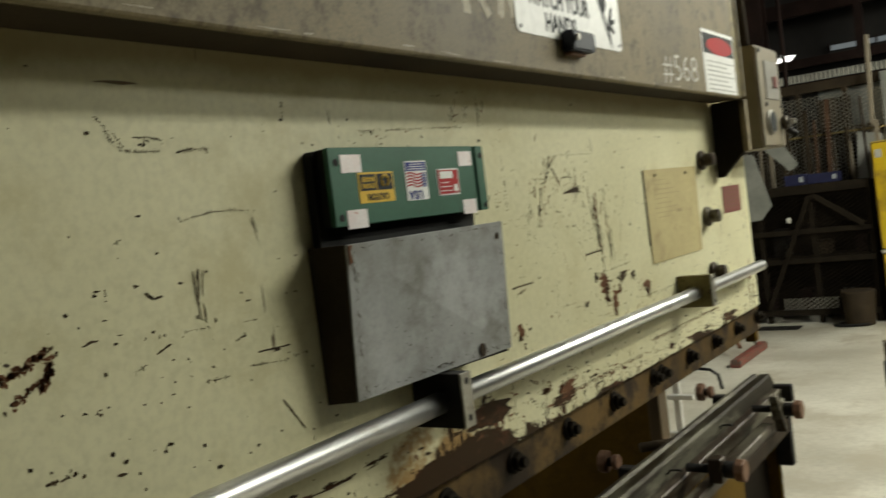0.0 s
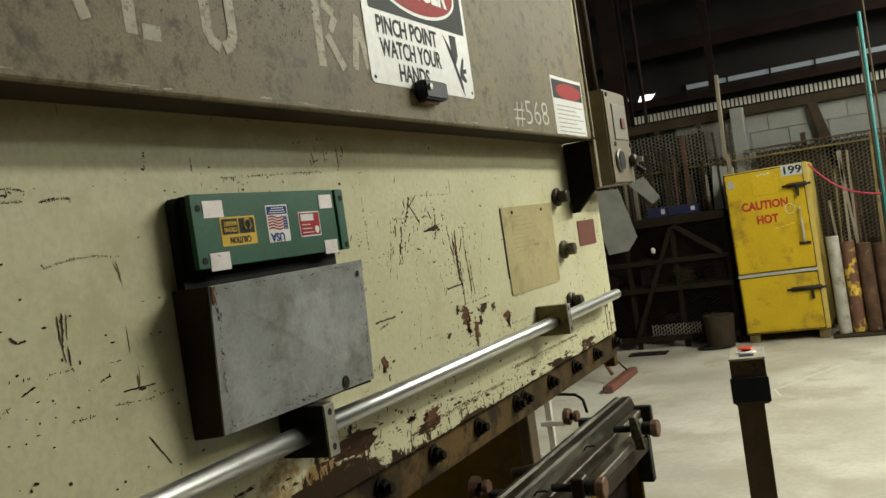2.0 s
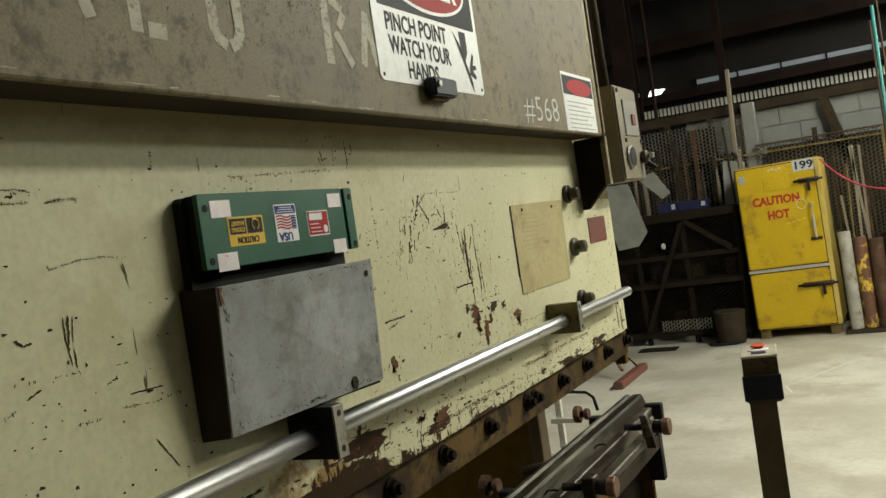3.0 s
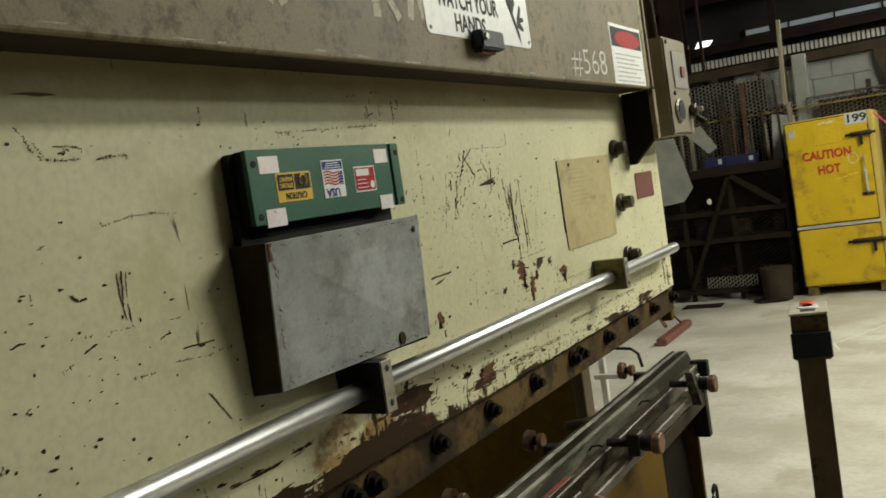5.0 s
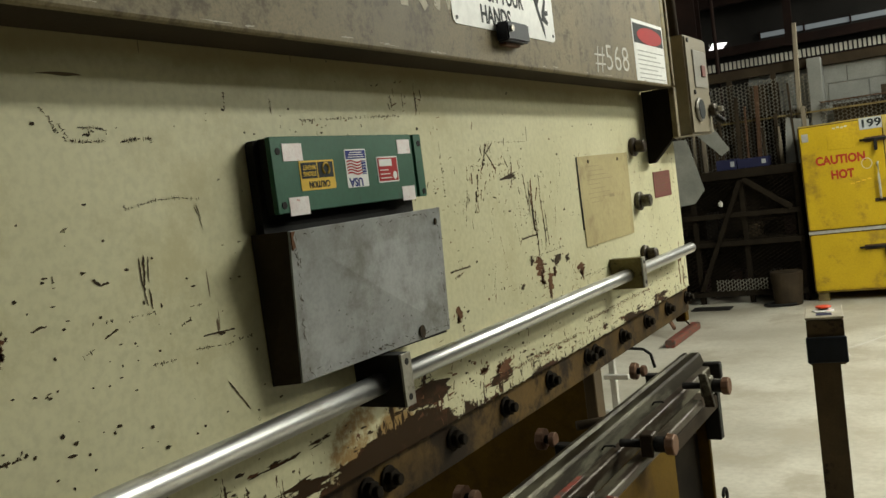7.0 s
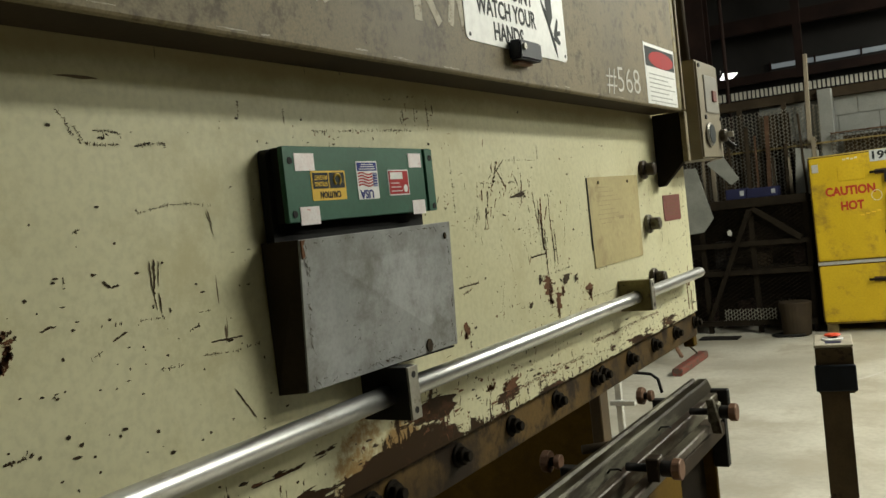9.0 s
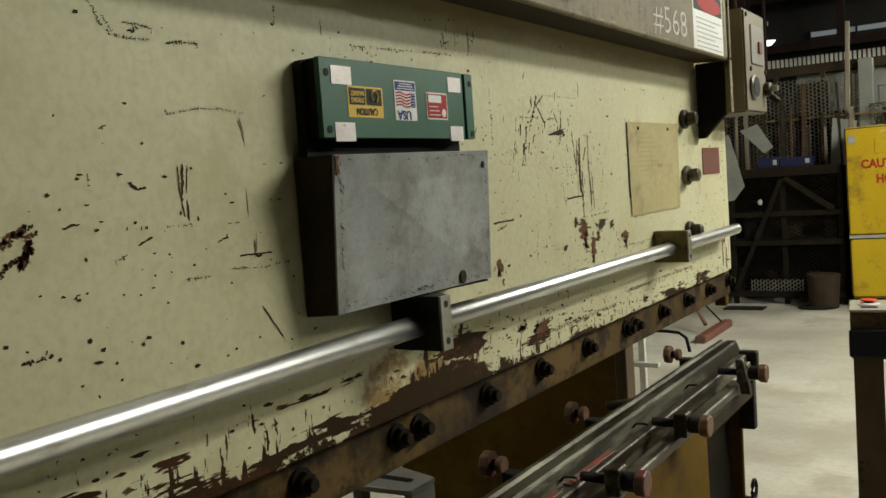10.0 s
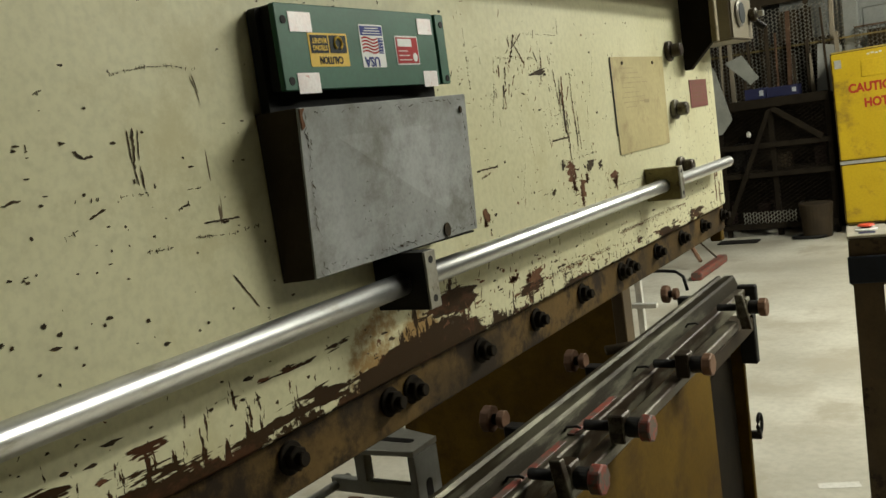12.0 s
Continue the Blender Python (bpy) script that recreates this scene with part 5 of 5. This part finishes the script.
def pocket_x(y, z):
    u, v = (y - 0.85) / 0.33, (z - 1.35) / 0.196
    return (-0.742 + 0.033 * u) * (1 - v) + (-0.720 + 0.017 * u) * v + 0.0008


for _ in range(120):
    t, e, depth = rng.random(), rng.choice("lrbbt"), abs(rng.gauss(0, 0.004)) + 0.002
    if e in "lr":
        y, z = (0.858 - 0.012 * t + depth, 1.352 + 0.19 * t) if e == "l" else (1.177 - depth, 1.36 + 0.18 * t)
    else:
        y, z = 0.86 + 0.31 * t, (1.351 + 0.006 * t + depth * 1.6) if e == "b" else 1.544 - depth * 0.6
    flake(grime, y, z, rng.uniform(0.002, 0.011), rng.uniform(0.0007, 0.002), (0 if e in "lr" else 90) + rng.gauss(0, 25), pocket_x(y, z))
for _ in range(24):
    y, z = rng.gauss(1.0, 0.06), rng.gauss(1.40, 0.025)
    if 0.87 < y < 1.17 and z > 1.362:
        flake(grime, y, z, rng.uniform(0.002, 0.004), rng.uniform(0.001, 0.002), rng.uniform(0, 180), pocket_x(y, z))
tagged(part("edge_grime", grime, CHIP, pk, "dark worn spots along the edges"), kind="stuff")

# green magnet block standing in the pocket
GX = -0.744
mg = thing("magnet_block", (RX, 1.03, 1.356), "green magnet block with stickers standing in the pocket", "magnet")
part("rubber_body", prism(rounded(0.843, 1.203, 1.358, 1.667, 0.008), "x", RX + 0.002, GX - 0.020), RUBBER, mg, "black body")
part("face_backing", prism(rounded(0.853, 1.219, 1.570, 1.668, 0.003), "x", GX - 0.020, GX - 0.008), RUBBER, mg)
part("green_face", prism(rounded(0.853, 1.190, 1.569, 1.669, 0.003), "x", GX - 0.008, GX), GREEN, mg, "green painted face", 0.001)
part("end_cap", prism(rounded(1.197, 1.220, 1.569, 1.669, 0.003), "x", GX - 0.008, GX), GREEN, mg, "", 0.001)
part("end_gap", box(GX - 0.008, GX - 0.005, 1.1905, 1.1965, 1.570, 1.668), RUBBER, mg)
for yy, zz in ((0.866, 1.650), (0.866, 1.580), (1.211, 1.654), (1.211, 1.577)):
    part("screw_hole", rod((GX, yy, zz), (GX + 0.0008, yy, zz), 0.0048, None, 14), RUBBER, mg)
for yy, zz, w, hh in ((0.895, 1.648, 0.040, 0.023), (0.896, 1.577, 0.040, 0.024), (1.165, 1.650, 0.036, 0.022), (1.165, 1.577, 0.036, 0.022)):
    part("foil_pad", box(GX, GX + 0.0008, yy - w / 2, yy + w / 2, zz - hh / 2, zz + hh / 2), FOIL, mg, "pinkish foil pad")
ys = part("caution_sticker", prism(rounded(0.905, 0.980, 1.596, 1.636, 0.002), "x", GX, GX + 0.0006), STICKYELLOW, mg, "yellow sticker, upside down")
part("sticker_panel", box(GX + 0.0007, GX + 0.0011, 0.908, 0.941, 1.612, 1.6335), INK, ys)
part("sticker_panel", box(GX + 0.0007, GX + 0.0011, 0.944, 0.977, 1.612, 1.6335), INK, ys)
part("writing", writing("CAUTION", 0.0125, (GX + 0.0009, 0.944, 1.604), FACE_X, 0.045, 180, 0.0003, 0.0002), INK, ys)
part("writing", writing("STRONG", 0.0085, (GX + 0.0014, 0.9245, 1.6185), FACE_X, 0.027, 180, 0.0002, 0.0002), STICKYELLOW, ys)
part("writing", writing("MAGNET", 0.0085, (GX + 0.0014, 0.9245, 1.627), FACE_X, 0.027, 180, 0.0002, 0.0002), STICKYELLOW, ys)
horse = [(GX + 0.0016, 0.9605 + 0.0075 * math.cos(a), 1.624 - 0.0075 * math.sin(a)) for a in [radians(-60 + i * 30) for i in range(11)]]
part("horseshoe_mark", tube([(p[0], p[1], 1.624 - (p[2] - 1.624)) for p in horse], 0.0016, None, 6), STICKYELLOW, ys)
us = part("flag_sticker", prism(rounded(1.008, 1.060, 1.594, 1.649, 0.002), "x", GX, GX + 0.0006), WHITE, mg, "white sticker with flag, upside down")
part("header_band", box(GX + 0.0007, GX + 0.0010, 1.010, 1.058, 1.635, 1.647), NAVY, us)
for k in range(5):
    bm = bmesh.new()
    pts = [(1.011 + 0.035 * s / 6, 1.631 - 0.0042 * k + 0.0018 * math.sin(s * 1.1)) for s in range(7)]
    for p, q in zip(pts, pts[1:]):
        d = 0.0011
        prism([(p[0], p[1] - d), (q[0], q[1] - d), (q[0], q[1] + d), (p[0], p[1] + d)], "x", GX + 0.0007, GX + 0.0010, bm)
    part("flag_stripe", bm, REDINK, us)
hb = bmesh.new()
for k in range(3):
    box(GX + 0.0011, GX + 0.0013, 1.014 + 0.003 * k, 1.054 - 0.002 * k, 1.637 + k * 0.0033, 1.6382 + k * 0.0033, hb)
part("print_lines", hb, WHITE, us)
stars = bmesh.new()
for i in range(3):
    for j in range(5):
        prism(ellipse(1.0492 + 0.003 * i, 1.614 + 0.004 * j, 0.0008, 0.001, 6), "x", GX + 0.0011, GX + 0.0013, stars)
part("flag_stars", stars, WHITE, us)
part("flag_canton", box(GX + 0.0007, GX + 0.0010, 1.047, 1.057, 1.612, 1.632), NAVY, us)
part("writing", writing("USA", 0.017, (GX + 0.0009, 1.029, 1.602), FACE_X, 0.033, 180, 0.0004, 0.0002), NAVY, us)
rs = part("red_sticker", prism(rounded(1.086, 1.142, 1.597, 1.636, 0.0015), "x", GX, GX + 0.0006), WHITE, mg, "red and white sticker")
part("red_field", box(GX + 0.0007, GX + 0.0010, 1.088, 1.140, 1.599, 1.634), REDINK, rs)
part("white_panel", box(GX + 0.0011, GX + 0.0014, 1.091, 1.125, 1.6215, 1.632), WHITE, rs)
part("logo_disc", prism(ellipse(1.131, 1.607, 0.0055, 0.006, 18), "x", GX + 0.0011, GX + 0.0014), WHITE, rs)
tb = bmesh.new()
for k in range(3):
    box(GX + 0.0011, GX + 0.0014, 1.092, 1.122 - 0.004 * k, 1.603 + k * 0.006, 1.6042 + k * 0.006, tb)
part("print_lines", tb, WHITE, rs)

# danger sign on the cover, a small dark block clipped to its lower edge
sg = thing("danger_sign", (CVX, 1.478, 1.841), "white enamel pinch-point danger sign with red oval", "sign")
part("plate", prism(rounded(1.268, 1.688, 1.841, 2.121, 0.012), "x", CVX, CVX + 0.0015), WHITE, sg, "white enamelled plate")
XP = CVX + 0.0016
part("header_field", prism(rounded(1.289, 1.675, 1.972, 2.104, 0.004), "x", XP, XP + 0.0003), INK, sg)
part("oval_rim", prism(ellipse(1.482, 2.041, 0.165, 0.060), "x", XP + 0.0004, XP + 0.0007), WHITE, sg)
part("red_oval", prism(ellipse(1.482, 2.041, 0.157, 0.0535), "x", XP + 0.0008, XP + 0.0011), REDINK, sg)
part("writing", writing("DANGER", 0.072, (XP + 0.0014, 1.482, 2.041), FACE_X, 0.245, 0, 0.003, 0.0002), WHITE, sg)
for txt, zc, wd, yc in (("PINCH POINT", 1.945, 0.232, 1.424), ("WATCH YOUR", 1.905, 0.236, 1.430), ("HANDS", 1.865, 0.118, 1.428)):
    part("writing", writing(txt, 0.044, (XP + 0.0003, yc, zc), FACE_X, wd, 0, 0.0009, 0.0002), INK, sg)
pict = bmesh.new()
prism([(1.572, 1.962), (1.580, 1.955), (1.628, 1.862), (1.640, 1.845), (1.637, 1.868), (1.600, 1.935)], "x", XP, XP + 0.0004, pict)
prism([(1.600, 1.965), (1.630, 1.965), (1.630, 1.925), (1.615, 1.905), (1.603, 1.922)], "x", XP, XP + 0.0004, pict)
prism([(1.632, 1.895), (1.650, 1.925), (1.656, 1.920), (1.648, 1.900), (1.662, 1.902), (1.662, 1.893), (1.646, 1.890), (1.660, 1.878), (1.654, 1.872), (1.630, 1.880)], "x", XP, XP + 0.0004, pict)
part("pictogram", pict, INK, sg)
for yy, zz in ((1.281, 1.851), (1.677, 1.853)):
    part("mounting_hole", rod((XP, yy, zz), (XP + 0.0006, yy, zz), 0.0035, None, 12), INK, sg)
cl = thing("magnet_clip", (CVX, 1.462, 1.821), "small dark magnetic block holding the sign", "magnet")
part("clip_body", box(CVX + 0.002, CVX + 0.026, 1.418, 1.508, 1.821, 1.855), DARKBLUE, cl, "", 0.003, 2)
part("clip_cap", rod((CVX + 0.026, 1.432, 1.842), (CVX + 0.030, 1.432, 1.842), 0.006, None, 14), GALV, cl)
part("clip_foot", box(CVX + 0.0002, CVX + 0.014, 1.430, 1.490, 1.815, 1.8205), RUSTCAP, cl, "", 0.001)

# small danger sticker
ss = thing("danger_sticker", (CVX, 2.33, 1.784), "small white danger sticker with red oval", "sticker")
part("backing", box(CVX, CVX + 0.0005, 2.196, 2.455, 1.788, 1.943), WHITE, ss)
part("header_field", box(CVX + 0.0006, CVX + 0.0009, 2.202, 2.449, 1.884, 1.934), INK, ss)
part("red_oval", prism(ellipse(2.335, 1.906, 0.105, 0.022), "x", CVX + 0.0010, CVX + 0.0013), REDINK, ss)
lines = bmesh.new()
for k in range(7):
    box(CVX + 0.0006, CVX + 0.0009, 2.222, 2.44 - 0.03 * (k % 3), 1.795 + 0.0115 * k, 1.7975 + 0.0115 * k, lines)
part("print_lines", lines, FAINTINK, ss)

# yellowed data sheet and red plate on the ram
ps = thing("data_sheet", (RX, 2.135, 1.40), "yellowed paper data sheet fixed to the ram", "paper sheet")
part("sheet", prism([(1.966, 1.398), (2.314, 1.398), (2.325, 1.615), (2.120, 1.6145), (1.963, 1.6135)], "x", RX + 0.0012, RX + 0.0026), PAPER, ps)
part("dark_edge", box(RX + 0.0008, RX + 0.0024, 1.9595, 1.9635, 1.44, 1.6125), INK, ps)
for yy in (2.03, 2.24):
    part("rivet", rod((RX + 0.002, yy, 1.600), (RX + 0.005, yy, 1.600), 0.004, None, 10), CHIP, ps)
pl = bmesh.new()
for k in range(9):
    box(RX + 0.0028, RX + 0.0031, 2.01 + 0.01 * (k % 3), 2.10 + 0.03 * ((k * 5) % 4), 1.588 - 0.011 * k, 1.5892 - 0.011 * k, pl)
box(RX + 0.0028, RX + 0.0031, 2.155, 2.19, 1.506, 1.514, pl)
part("print_lines", pl, PRINT, ps, "faded illegible print")
rp = thing("red_plate", (RX, 2.625, 1.479), "small faded red metal plate on the ram", "plate")
part("plate", box(RX + 0.0008, RX + 0.002, 2.537, 2.704, 1.476, 1.552), REDPLATE, rp)
pl = bmesh.new()
for k in range(5):
    box(RX + 0.0021, RX + 0.0024, 2.56, 2.68 - 0.02 * (k % 2), 1.492 + 0.011 * k, 1.4945 + 0.011 * k, pl)
part("print_lines", pl, RUSTCAP, rp)

# ---- control pedestal ----
pd = thing("control_pedestal", (-0.454, 3.21, 0), "brown steel control pedestal with red stop button", "pedestal")
part("column", box(-0.505, -0.417, 3.165, 3.255, 0.012, 0.85), POSTBROWN, pd, "", 0.004, 2)
part("base_plate", box(-0.60, -0.31, 3.06, 3.36, 0.0, 0.012), POSTBROWN, pd, "", 0.003)
hd = part("head_box", box(-0.511, -0.397, 3.106, 3.314, 0.852, 1.002), POSTBROWN, pd, "brown button box", 0.004, 2)
part("lid", box(-0.513, -0.395, 3.104, 3.316, 1.003, 1.012), POSTTOP, hd, "tan worn lid", 0.002)
part("front_shield", box(-0.516, -0.392, 3.090, 3.1035, 0.862, 0.948), DARKBLUE, hd, "dark blue front shield", 0.003)
part("legend_ring", rod((-0.454, 3.215, 1.012), (-0.454, 3.215, 1.016), 0.034, None, 24), WHITE, hd, "white legend ring")
part("legend_card", box(-0.478, -0.430, 3.135, 3.172, 1.0122, 1.0135), BLUE, hd, "small blue card")
btn = part("stop_button", rod((-0.454, 3.235, 1.016), (-0.454, 3.235, 1.022), 0.016, None, 20), BLACKSTEEL, hd)
part("button_cap", rod((-0.454, 3.235, 1.022), (-0.454, 3.235, 1.027), 0.027, None, 24, 0.024), ESTOP, btn, "red mushroom cap", 0.0015)
pd.rotation_euler.z = radians(8)
pd.location = (-0.448, 3.18, 0)
